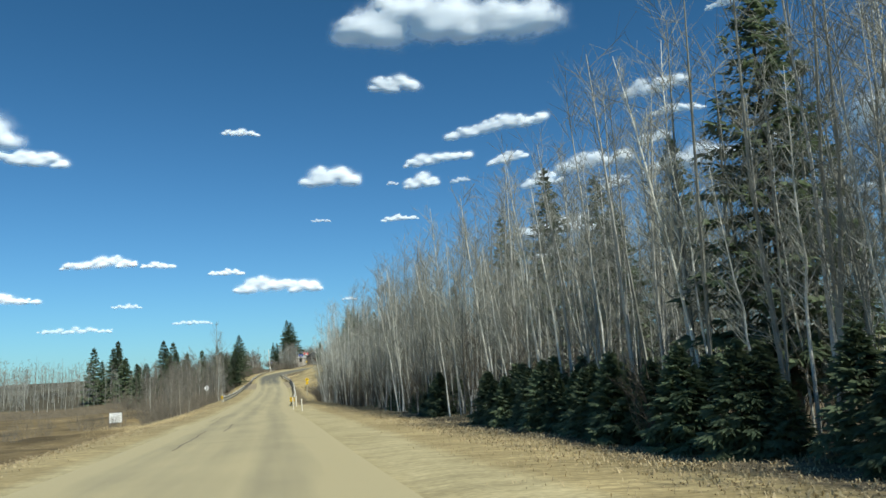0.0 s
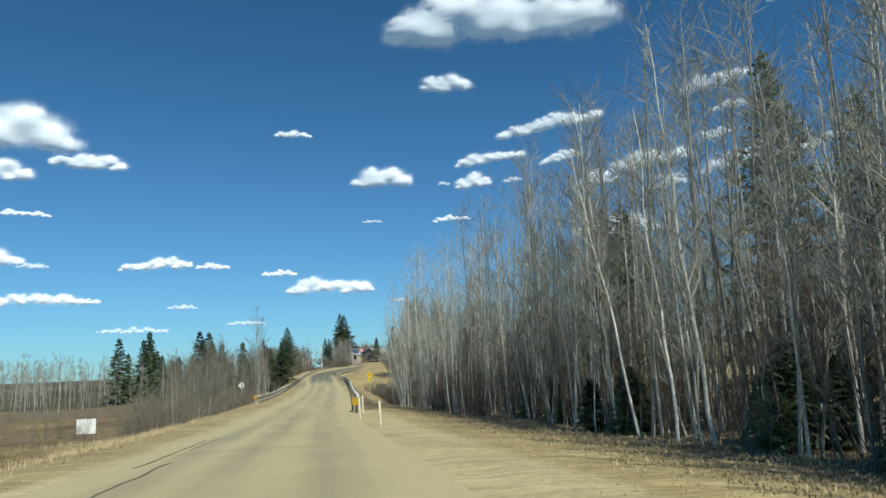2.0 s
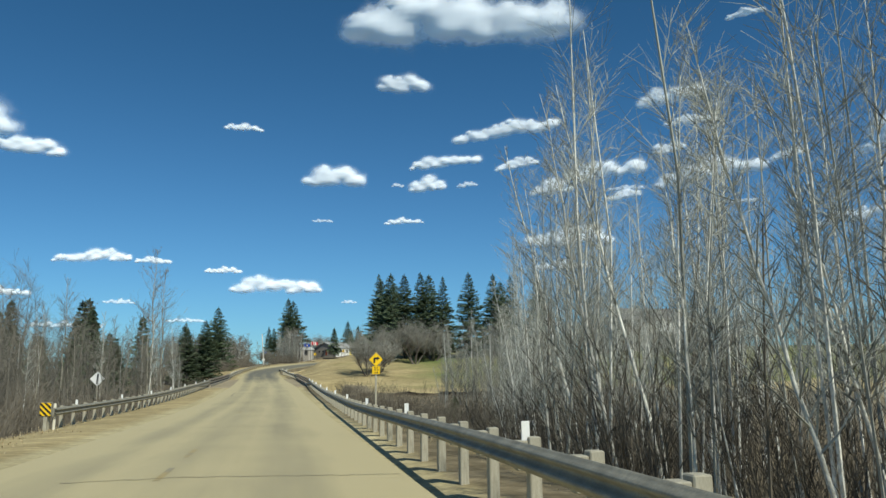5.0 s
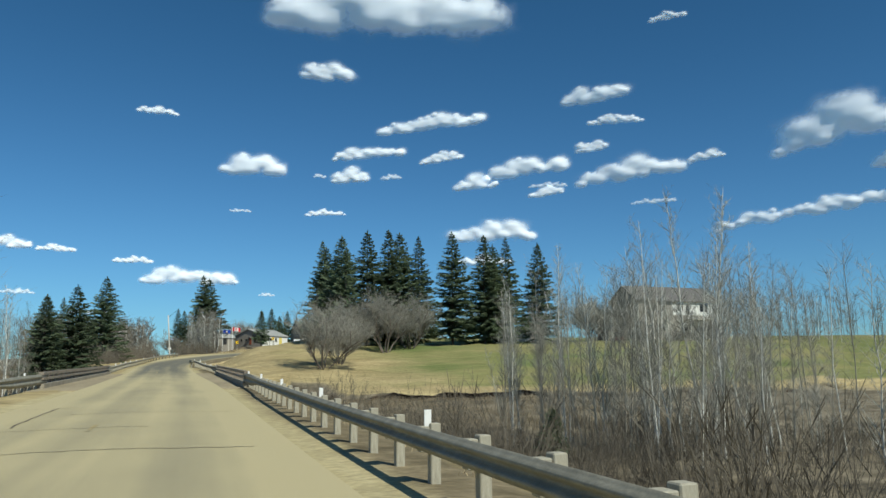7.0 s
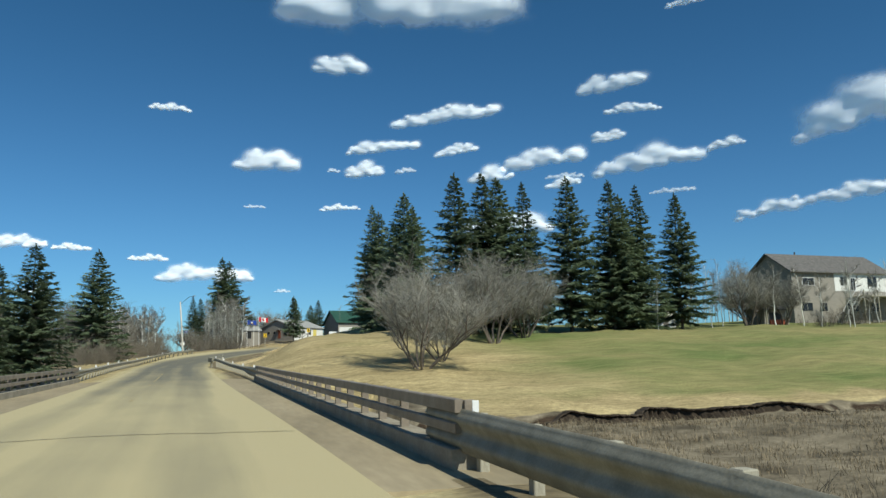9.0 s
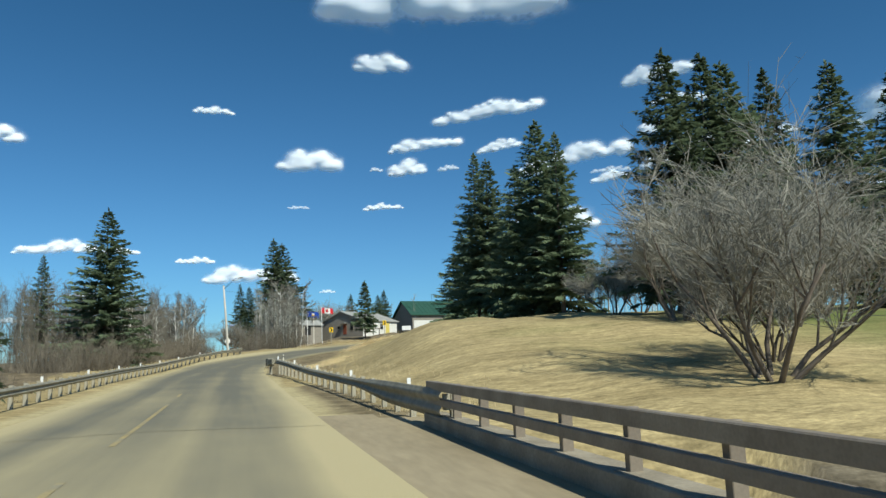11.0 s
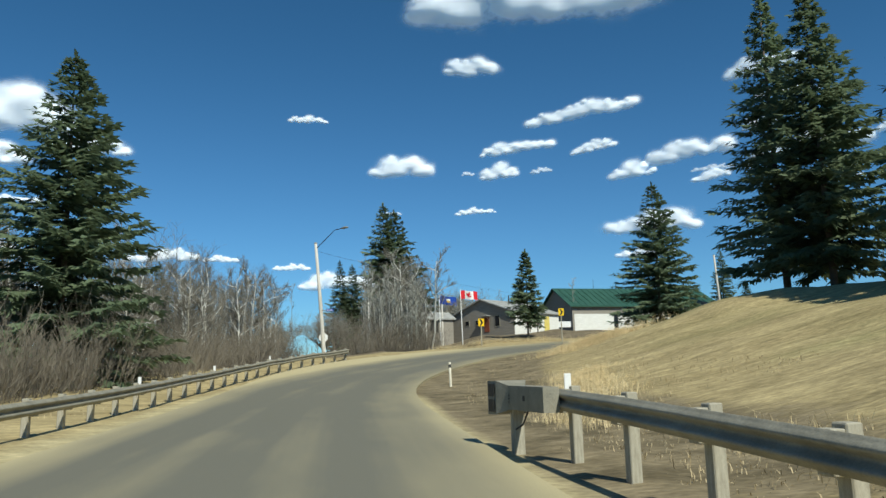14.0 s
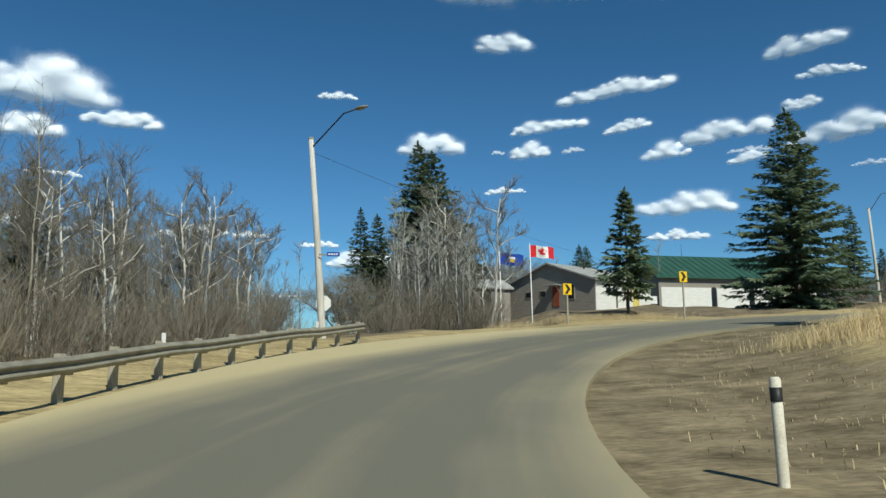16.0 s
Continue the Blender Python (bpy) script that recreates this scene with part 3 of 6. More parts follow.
def spruce(seed, h=16.0, spread=3.6, bare=0.05, density=1.0, gap=0.0):
    """Conifer: trunk, and a crown of drooping boughs made of needle sprays."""
    g = random.Random(seed)
    vs, fs = [], []
    tube(vs, fs, [Vector((0, 0, -0.4)), Vector((0.05, 0, h * 0.5)), Vector((0, 0, h * 0.985))], [0.012 * h, 0.007 * h, 0.015], 7)
    tv, tf = [], []

    def spray(p, d, ln, wd):
        s = d.cross(Vector((0, 0, 1)))
        if s.length < 0.05:
            s = Vector((1, 0, 0))
        s = (s.normalized() + Vector((0, 0, g.uniform(-0.6, 0.6)))).normalized()
        drop = Vector((0, 0, -0.12 * ln))
        up = Vector((0, 0, 0.035))
        for f0, sg, k in ((0.0, 0.0, 1.0), (0.2, 1.0, 0.6), (0.2, -1.0, 0.6)):
            b = len(tv)
            q = p + d * ln * f0
            e = q + (d + s * sg * 0.8 * (wd / 0.16)) * ln * k + drop * (f0 + k)
            c = q.lerp(e, 0.45)
            side2 = (s - d * sg * 0.7) * 0.085
            tv.extend((tuple(q), tuple(c + side2 + up), tuple(e), tuple(c - side2 - up)))
            tf.append((b, b + 1, b + 2, b + 3))

    z = h * bare
    while z < h * 0.97:
        f = z / h
        reach = spread * (1 - f) ** 0.95 * min(1.0, 0.72 + (f - bare) * 2.5) + 0.05
        nb = max(5, int((5 + 6 * (1 - f)) * density))
        a0 = g.uniform(0, 6.28)
        for k in range(nb):
            if g.random() < gap:
                continue
            a = a0 + 6.283 * k / nb + g.uniform(-0.3, 0.3)
            ln = reach * g.uniform(0.7, 1.12)
            d = Vector((math.cos(a), math.sin(a), 0.55 * f - 0.33 + g.uniform(-0.2, 0.2))).normalized()
            p0 = Vector((0, 0, z + g.uniform(-0.38, 0.38) * (1 - 0.6 * f)))
            side = d.cross(Vector((0, 0, 1))).normalized()
            steps = max(2, int(ln / (0.42 / density)))
            for i in range(steps):
                u = (i + 0.7) / steps
                q = p0 + d * ln * u + Vector((0, 0, 0.13 * ln * u * u))
                sz = min(0.8, 0.22 + 0.3 * reach) / density ** 0.5
                spray(q, d, sz, 0.17)
                for sg in (-1, 1):
                    w = (d * 0.7 + side * sg * g.uniform(0.5, 1.1) + Vector((0, 0, g.uniform(-0.55, 0.1)))).normalized()
                    spray(q, w, sz * g.uniform(0.6, 1.1) * (1.1 - 0.35 * u), 0.16)
        z += max(0.2, 0.46 * (1 - f * 0.55)) * h / 16 / density ** 0.5
    for k in range(10):
        a = g.uniform(0, 6.28)
        spray(Vector((0, 0, h * (0.955 + 0.004 * k))), Vector((math.cos(a) * 0.5, math.sin(a) * 0.5, 1)).normalized(), 0.28, 0.05)
    spray(Vector((0, 0, h * 0.97)), Vector((0, 0, 1)), h * 0.035, 0.05)
    return tree_of("spruce_tree", "tall dark green spruce with drooping boughs", vs, fs, tv, tf, M["darkbark"], M["needle"])


def shrub(seed, h=2.6, w=2.2, stems=30):
    """A thicket of thin bare stems."""
    g = random.Random(seed)
    vs, fs, tv, tf = [], [], [], []
    for _ in range(stems):
        a, rr = g.uniform(0, 6.28), g.random() ** 0.5
        p = Vector((math.cos(a) * rr * w * 0.45, math.sin(a) * rr * w * 0.45, -0.15))
        d = Vector((math.cos(a) * rr * 0.45, math.sin(a) * rr * 0.45, 1)).normalized()
        ln = h * g.uniform(0.55, 1.05)
        pts = [p]
        for i in range(2):
            d = bend(g, d, 0.18, 0.03)
            pts.append(pts[-1] + d * ln / 2)
        tube(vs, fs, pts, [0.014, 0.010, 0.004], 3)
        for _ in range(8):
            i = g.randint(0, 1)
            q = pts[i].lerp(pts[i + 1], g.random())
            e = q + bend(g, d, 0.8, 0.1) * ln * g.uniform(0.15, 0.35)
            ribbon(tv, tf, q, e, 0.008, 0.004, g)
            ribbon(tv, tf, q.lerp(e, 0.5), e + Vector((g.uniform(-1, 1), g.uniform(-1, 1), g.uniform(0, 1))) * ln * 0.08, 0.007, 0.004, g)
    n = len(vs)
    quads = [f if len(f) == 4 else (*f, f[-1]) for f in fs + [tuple(i + n for i in f) for f in tf]]
    return np.array(vs + tv), quads


THICKET = []


def put_shrub(k, x, y, rz, s):
    THICKET.append((k, x, y, rz, s))


def join_thicket(name, label, kinds, spots):
    """All shrubs of one stretch as one object."""
    zs = land([p[1] for p in spots], [p[2] for p in spots])
    V, F, base = [], [], 0
    for (k, x, y, rz, s), z in zip(spots, zs):
        v, f = kinds[k]
        c, sn = math.cos(radians(rz)) * s, math.sin(radians(rz)) * s
        V.append(np.stack([v[:, 0] * c - v[:, 1] * sn + x, v[:, 0] * sn + v[:, 1] * c + y, v[:, 2] * s + z], -1))
        F.extend([tuple(dict.fromkeys(i + base for i in q)) for q in f])
        base += len(v)
    o = new(name, mesh_of(name, np.concatenate(V).tolist(), F, M["shrub"]))
    return tagged(o, label, "shrubs", kind="stuff")


def road_x(y):
    return float(np.interp(y, ROAD_Y, ROAD_X))


def put(t, x, y, rz=0.0, s=1.0, tilt=0.0, lean=0.0, group=""):
    """A copy of a thing standing on the ground."""
    t.scale = (s, s, s)
    turn = Matrix.Rotation(radians(-lean), 4, "Y") @ Matrix.Rotation(radians(tilt), 4, Vector((math.cos(rz), math.sin(rz), 0))) @ Matrix.Rotation(radians(rz), 4, "Z")
    c = copy_thing(t, Matrix.Translation((x, y, land_z(x, y))) @ turn)
    if group:
        c["group"] = group
    return c


ASPENS = [aspen(10 + i, h, r, start=st) for i, (h, r, st) in enumerate(((13, 0.075, 0.35), (11.5, 0.06, 0.3), (14, 0.085, 0.4), (10.5, 0.05, 0.25), (12.5, 0.07, 0.3), (9, 0.045, 0.2), (13.5, 0.065, 0.45)))]
BIRCHES = [aspen(40 + i, h, r, limbs=34, twigs=7, start=0.25, spread=1.5, kinks=0.09) for i, (h, r) in enumerate(((13, 0.085), (11, 0.07)))]
SP_H = (17.0, 18.0, 16.0, 16.5)
SPRUCES = [spruce(31 + i, SP_H[i], sp, b, 0.96, gp) for i, (sp, b, gp) in enumerate(((5.3, 0.09, 0.08), (4.5, 0.11, 0.1), (6.2, 0.03, 0.03), (4.7, 0.10, 0.12)))]
THIN = [spruce(51 + i, h, sp, 0.04, 0.52, 0.05) for i, (h, sp) in enumerate(((11.0, 2.6), (8.0, 2.3), (5.0, 1.9)))]
SHRUBS = (0, 1, 2)
SHRUB_KINDS = [shrub(61 + i, h, w, st) for i, (h, w, st) in enumerate(((2.6, 2.4, 26), (1.9, 2.0, 22), (3.4, 2.4, 24)))]
ROUND = [round_tree(71, 8.0, 6, 6.2), round_tree(72, 6.5, 7, 6.2)]

BUSHY = [aspen(90 + i, h, r, limbs=42, twigs=7, start=0.16, spread=1.35, kinks=0.10, fine=3, thin=0.72) for i, (h, r) in enumerate(((11.5, 0.06), (9.5, 0.045), (12.5, 0.07)))]

BROWN = [tree_of("bare_aspen_tree", "slim bare aspen with a grey trunk and brown twigs", *grow_aspen(140 + i, h, r, limbs=44, twigs=8, start=0.16, spread=1.3, kinks=0.10, fine=3, thin=0.85), M["post"], M["browntwig"]) for i, (h, r) in enumerate(((11.5, 0.06), (9.5, 0.045), (13.0, 0.07)))]
OLD = [old_aspen(120 + i, h) for i, h in enumerate((9.0, 8.0, 9.6))]
BARE_FOOT = spruce(88, 8.9, 2.5, 0.18, 0.8, 0.0)
DEAD = tree_of("dead_tree", "tall dark dead snag with short broken limbs", *grow_aspen(99, 16.5, 0.2, limbs=22, twigs=2, start=0.45, spread=0.7, fine=1), M["darkbark"], M["darkbark"])

g = random.Random(77)
# the wood on the right of the road: slim aspens near its edge, a thick stand behind
WOOD = "aspens of the roadside wood"
EDGE_Y, EDGE_D = [-6, 30, 55, 66, 80, 95, 108, 125, 138, 150, 168], [12.4, 11.8, 10.4, 11.2, 11.0, 9.0, 7.6, 8.6, 12.0, 15.5, 21.5]
for k in range(150):
    y = -4 + 172 * (k + g.random()) / 150
    lo = np.interp(y, EDGE_Y, EDGE_D)
    d = lo + abs(g.gauss(0, 1)) * 3.2
    put(g.choice(BUSHY if y > 82 and k % 3 else ASPENS), road_x(y) + d, y, g.uniform(0, 360), g.uniform(0.62, 1.05) * np.interp(y, [0, 60, 110, 140, 168], [0.8, 0.86, 0.8, 0.74, 0.75]), g.gauss(0, 4), g.gauss(5, 4), group=WOOD)
put(DEAD, 11.8, 77.3, 20, 1.0)
for x, y, s, tl in ((11.8, 22, 1.0, 5), (9.5, 46, 1.0, -4), (8.0, 66, 0.95, 6), (6.2, 97, 0.7, -9), (5.2, 113, 0.65, 8), (7.0, 121, 0.65, -9), (8.2, 128, 0.7, 6)):
    put(BIRCHES[int(y) % 2], x, y, g.uniform(0, 360), s, tl, 6, group=WOOD)
for k in range(10):
    put(THIN[2], g.uniform(8.0, 14), g.uniform(72, 92), g.uniform(0, 360), g.uniform(0.35, 0.65))
for k in range(14):
    put(THIN[2], g.uniform(6.8, 14), g.uniform(90, 103), g.uniform(0, 360), g.uniform(0.5, 0.95))
for k in range(90):
    y = g.uniform(88, 168)
    put_shrub(g.choice(SHRUBS), road_x(y) + np.interp(y, EDGE_Y, EDGE_D) + 0.6 + abs(g.gauss(0, 1)) * 5, y, g.uniform(0, 360), g.uniform(0.7, 1.3))
# spruces among them, and low ones along the edge
for x, y, s, k in ((13.6, 19.8, 0.8, 1), (17.5, 56, 0.6, 1), (19.0, 66, 0.75, 0), (13.6, 79, 0.72, 2), (14.2, 84, 0.7, 1), (24, 45, 0.95, 1), (12.5, 99, 0.55, 3), (8.6, 103, 0.5, 1), (9.8, 108, 0.55, 3), (7.6, 100, 0.38, 0), (15.5, 104, 0.62, 0), (17.5, 97, 0.7, 3), (18, 90, 0.8, 3), (21, 108, 0.6, 0), (16.5, 38, 0.62, 1)):
    put(SPRUCES[k], x, y, g.uniform(0, 360), s)
for x, y, top, k in ((17.3, 51.2, 15.6, 1), (22.3, 54.2, 15.8, 3), (20.0, 74.0, 16.8, 1)):
    put(SPRUCES[k], x, y, 40 * k + x, (top - land_z(x, y)) / SP_H[k])
for k in range(78):
    y = g.uniform(7, 38) if k < 62 else g.uniform(46, 57) if k < 74 else g.uniform(64, 70)
    put(THIN[2], road_x(y) + np.interp(y, [6, 30, 44, 72], [11.2, 10.7, 10.5, 12.0]) + abs(g.gauss(0, 1)) * 1.3, y, g.uniform(0, 360), g.uniform(0.28, 0.54))
for k in range(110):
    y = g.uniform(0, 205)
    lo = np.interp(y, [0, 66, 95, 108, 150, 205], [12.2, 11.6, 9.6, 8.2, 8.6, 10])
    put_shrub(g.choice(SHRUBS), road_x(y) + lo + abs(g.gauss(0, 1)) * 5, y, g.uniform(0, 360), g.uniform(0.6, 1.15))
# thin saplings on the creek flat
for n_, x_, y_, sp_, lo_, hi_ in ((7, 16.3, 196.0, 1.4, 0.75, 1.05), (9, 18.8, 190.0, 1.8, 0.75, 1.05), (9, 19.5, 183.0, 2.2, 0.9, 1.2), (5, 24.0, 187.0, 3.0, 0.8, 1.1)):
    for k in range(n_):
        put(g.choice(BUSHY + ASPENS), x_ + g.gauss(0, sp_), y_ + g.gauss(0, sp_), g.uniform(0, 360), g.uniform(lo_, hi_), g.gauss(0, 4), g.gauss(3, 4))
for k in range(60):
    put_shrub(g.choice(SHRUBS), g.uniform(9, 30), g.uniform(176, 200), g.uniform(0, 360), g.uniform(0.5, 0.95))
for k in range(34):
    y = g.uniform(168, 194)
    put_shrub(g.choice(SHRUBS), road_x(y) + g.uniform(8, 22), y, g.uniform(0, 360), g.uniform(0.4, 0.8))
put(THIN[2], 13.9, 188.6, 0, 0.52)

# the spruces on the rise and round the houses
def put_spruce(x, y, top, k, group=""):
    """A spruce whose tip reaches a given height."""
    put(SPRUCES[k], x, y, g.uniform(0, 360), (top - land_z(x, y)) / SP_H[k], group=group)


ROW = ((18.9, 318.4, 30.3), (19.1, 313.5, 28.1), (19.5, 303.5, 24.5), (19.7, 296.6, 27.5), (19.6, 290.9, 24.4), (19.4, 269.4, 23.6), (23.2, 270.8, 24.1), (25.2, 271.3, 23.8), (28.3, 270.8, 23.2), (34.3, 271.3, 24.4), (40.0, 271.3, 24.1), (42.1, 272.6, 22.6), (44.5, 272.5, 24.0), (51.4, 274.4, 23.6))
for i, (x, y, top) in enumerate(ROW):
    put_spruce(x, y, top, (i * 3 + 1) % 4, "row of spruces on the rise")
for x, y, top, k in ((28.6, 366.0, 28.6, 2), (-23.6, 306.2, 19.5, 2), (-25.0, 328.0, 12.5, 1), (-20.9, 256.3, 12.2, 2), (-23.5, 251.5, 10.4, 0), (-26.5, 268, 12, 2), (-33.0, 319.0, 16.6, 1), (-6.9, 385.3, 30.4, 0), (-5.2, 386.5, 29.6, 2), (-13.0, 370, 19.0, 1), (-11.4, 371, 18.6, 0), (47, 386, 23, 1), (52, 388, 18, 0), (16.5, 398, 19.5, 2), (21, 420, 23, 0), (25, 547, 35, 0)):
    put_spruce(x, y, top, k)
put(BARE_FOOT, 8.2, 353.0, 40, (17.3 - land_z(8.2, 353.0)) / 8.9)
# old round trees and birches on the lawn
for x, y, k, s in ((20.2, 259.5, 0, 1.3), (9.4, 246.2, 1, 1.35), (25.0, 263.5, 1, 1.3), (14.8, 261.5, 0, 1.05), (12.0, 250.0, 1, 0.9), (63.0, 276.5, 0, 1.2), (66.5, 279.5, 1, 1.15), (70.0, 278.0, 0, 0.95), (21.0, 283.0, 1, 0.9), (25.5, 287.0, 0, 0.8), (23.5, 278.0, 1, 0.8)):
    put(ROUND[k], x, y, g.uniform(0, 360), s)
put(BIRCHES[0], 74.5, 270.0, 30, 0.75)
put(BIRCHES[1], 44.0, 268.0, 0, 0.6)
put(BIRCHES[1], 58.0, 277.5, 60, 0.85, 6)
put(BIRCHES[0], 60.0, 278.0, 100, 0.75, -4)
for k in range(8):
    put(g.choice(OLD + BIRCHES), 70 + 34 * (k + g.random()) / 8, g.uniform(268, 280), g.uniform(0, 360), g.uniform(0.5, 0.9), g.gauss(0, 5))
for k in range(6):
    put(g.choice(OLD), 64 + 38 * (k + g.random()) / 6, g.uniform(270, 281), g.uniform(0, 360), g.uniform(0.75, 1.05))
for k in range(26):
    put_shrub(g.choice(SHRUBS), g.uniform(72, 108), g.uniform(272, 281), g.uniform(0, 360), g.uniform(0.6, 1.2))
for k in range(9):
    put(BIRCHES[k % 2], g.uniform(18, 36), g.uniform(190, 210), g.uniform(0, 360), g.uniform(0.35, 0.5), g.gauss(0, 9))
for k in range(30):
    put_shrub(g.choice(SHRUBS), g.uniform(10, 40), g.uniform(184, 206), g.uniform(0, 360), g.uniform(0.4, 0.8))
# left of the road
LEFT = "bare trees left of the road"
for k in range(24):
    y = 142 + 108 * (k + g.random()) / 24
    put(g.choice(BROWN + ASPENS[:2]), road_x(y) - np.interp(y, [142, 160, 200, 250], [14, 13, 12, 11.5]) - abs(g.gauss(0, 1)) * float(np.interp(y, [142, 200], [2.5, 6])), y, g.uniform(0, 360), g.uniform(0.8, 1.1) * np.interp(y, [118, 160, 210], [0.5, 0.7, 0.95]), g.gauss(0, 4), group=LEFT)
for k in range(26):
    y = 312 + 36 * (k + g.random()) / 26
    put(g.choice(OLD), np.interp(y, [284, 310, 348], [-27, -21.5, -17.0]) - abs(g.gauss(0, 1)) * 4, y, g.uniform(0, 360), g.uniform(0.85, 1.05) * np.interp(y, [312, 328, 345], [0.72, 0.85, 0.98]), g.gauss(0, 4), group=LEFT)
for k in range(14):
    y = 309 + 38 * (k + g.random()) / 14
    put(g.choice(BROWN), np.interp(y, [284, 310, 348], [-27, -21.5, -16.8]) - abs(g.gauss(0, 1)) * 4, y, g.uniform(0, 360), g.uniform(0.5, 0.7), g.gauss(0, 3), group=LEFT)
for k in range(15):
    y = 94 + 50 * (k + g.random()) / 15
    put(g.choice(BROWN), road_x(y) - np.interp(y, [94, 142], [8.5, 12.0]) - g.random() * np.interp(y, [94, 142], [1.5, 6.0]), y, g.uniform(0, 360), g.uniform(0.8, 1.15) * np.interp(y, [94, 142], [0.42, 0.7]), g.gauss(0, 4), group=LEFT)
for k in range(46):
    y = g.uniform(88, 150)
    put_shrub(g.choice(SHRUBS), road_x(y) - np.interp(y, [90, 142], [9.0, 12.0]) - g.random() * np.interp(y, [94, 142], [3.0, 9.0]), y, g.uniform(0, 360), g.uniform(0.6, 1.15))
for k in range(110):
    y = g.uniform(150, 235)
    put_shrub(g.choice(SHRUBS), road_x(y) - 13 - float(np.interp(y, [150, 180, 210], [6, 15, 30])) * g.random(), y, g.uniform(0, 360), g.uniform(0.9, 1.6))
for x_, y_, s_ in ((-20.8, 200, 1.65), (-21.9, 202, 1.45), (-20.0, 203, 1.5), (-18.6, 186, 1.0), (-24.0, 176, 1.05), (-26.5, 172, 0.95)):
    put(BROWN[int(y_) % 3], x_, y_, y_ * 7, s_, group=LEFT)
for k in range(14):
    put(g.choice(OLD), g.uniform(-122, -72), g.uniform(188, 222), g.uniform(0, 360), g.uniform(0.85, 1.2), group=LEFT)
for k in range(14):
    y = g.uniform(195, 250)
    put(THIN[g.randint(0, 1)], road_x(y) - 19 - abs(g.gauss(0, 1)) * 10, y, g.uniform(0, 360), g.uniform(0.8, 1.35))
for k in range(100):
    y = g.uniform(85, 290)
    off = np.interp(y, [85, 120, 260, 300], [24, 12, 9.5, 8.5])
    put_shrub(g.choice(SHRUBS), road_x(y) - off - abs(g.gauss(0, 1)) * 5, y, g.uniform(0, 360), g.uniform(0.5, 1.1))
for k in range(170):
    y = g.uniform(292, 348)
    put_shrub(g.choice(SHRUBS), np.interp(y, [284, 310, 348], [-23, -19.6, -15.4]) - abs(g.gauss(0, 1)) * 4, y, g.uniform(0, 360), g.uniform(0.6, 1.2))
# thicket and bare trees past the lamp post, and behind the flags
for k in range(50):
    f = g.random()
    put_shrub(g.choice(SHRUBS), -12.0 + 9.5 * f + g.gauss(0, 0.8), 343.5 + 5.0 * f + abs(g.gauss(0, 1)) * 3, g.uniform(0, 360), g.uniform(0.7, 1.35))
for k in range(26):
    put(g.choice(OLD), g.uniform(-9.0, -2.6), g.uniform(350, 372), g.uniform(0, 360), g.uniform(0.75, 1.2), g.gauss(0, 3))
for x, y, s in ((-13.5, 352, 0.5), (3, 392, 0.9), (7, 396, 0.9), (-20, 362, 0.5)):
    put(ROUND[int(y) % 2], x, y, g.uniform(0, 360), s * 1.4)
for k in range(40):
    put_shrub(g.choice(SHRUBS), g.uniform(38, 66), g.uniform(376, 381), g.uniform(0, 360), g.uniform(0.8, 1.3))
BELT = "spruces beyond the low field"
for k in range(15):
    f = g.random()
    put(THIN[g.randint(0, 1)], -34 - 26 * f, 228 + g.uniform(-5, 25) + 12 * f, g.uniform(0, 360), g.uniform(1.0, 1.6), group=BELT)

for nm, lb, lo, hi in (("roadside_thicket", "leafless brown thickets at the wood's edge", -1, 0), ("far_thicket", "leafless brown thickets along the left and by the bend", 0, 1)):
    sel = [p for p in THICKET if (p[1] > road_x(min(p[2], 298)) and p[2] < 300) == (lo < 0)]
    join_thicket(nm, lb, SHRUB_KINDS, sel)


def joined_wood(name, label, spots, seed, limbs=26, wide=1.0, material="twig", pale=0.3, girth=1.0, sprays=4):
    """Many plain bare trees as one object: pale trunks, brown-grey twigs."""
    g = random.Random(seed)
    vs, fs, trunk_faces = [], [], 0
    tv, tf = [], []
    zs = land([p[0] for p in spots], [p[1] for p in spots])
    for (x, y, h), z in zip(spots, zs):
        p = Vector((x, y, z - 0.3))
        top = p + Vector((g.uniform(-0.08, 0.08) * h, g.uniform(-0.08, 0.08) * h, h))
        mid = p.lerp(top, 0.5) + Vector((g.uniform(-0.3, 0.3), g.uniform(-0.3, 0.3), 0))
        tr = [0.0065 * h * girth, 0.0045 * h * girth, 0.012]
        tube(tv, tf, [p, mid, top], tr, 4) if g.random() < pale else tube(vs, fs, [p, mid, top], tr, 4)
        for _ in range(limbs):
            f = g.uniform(0.22, 1)
            q = p.lerp(mid, f * 2) if f < 0.5 else mid.lerp(top, f * 2 - 1)
            d = Vector((g.uniform(-1, 1), g.uniform(-1, 1), g.uniform(0.5, 2.0))).normalized()
            e = q + d * h * g.uniform(0.06, 0.15)
            ribbon(vs, fs, q, e, 0.010 * wide, 0.006 * wide, g)
            for _ in range(sprays):
                a = q.lerp(e, g.uniform(0.2, 1))
                ribbon(vs, fs, a, a + bend(g, d, 1.3, 0.3) * h * g.uniform(0.03, 0.09), 0.007 * wide, 0.004 * wide, g)
    n = len(vs)
    me = mesh_of(name, vs + tv, fs + [tuple(i + n for i in f) for f in tf], M[material])
    me.materials.append(M["bark"])
    for pl in list(me.polygons)[len(fs):]:
        pl.material_index = 1
    o = new(name, me)
    return tagged(o, label, "trees", kind="stuff")


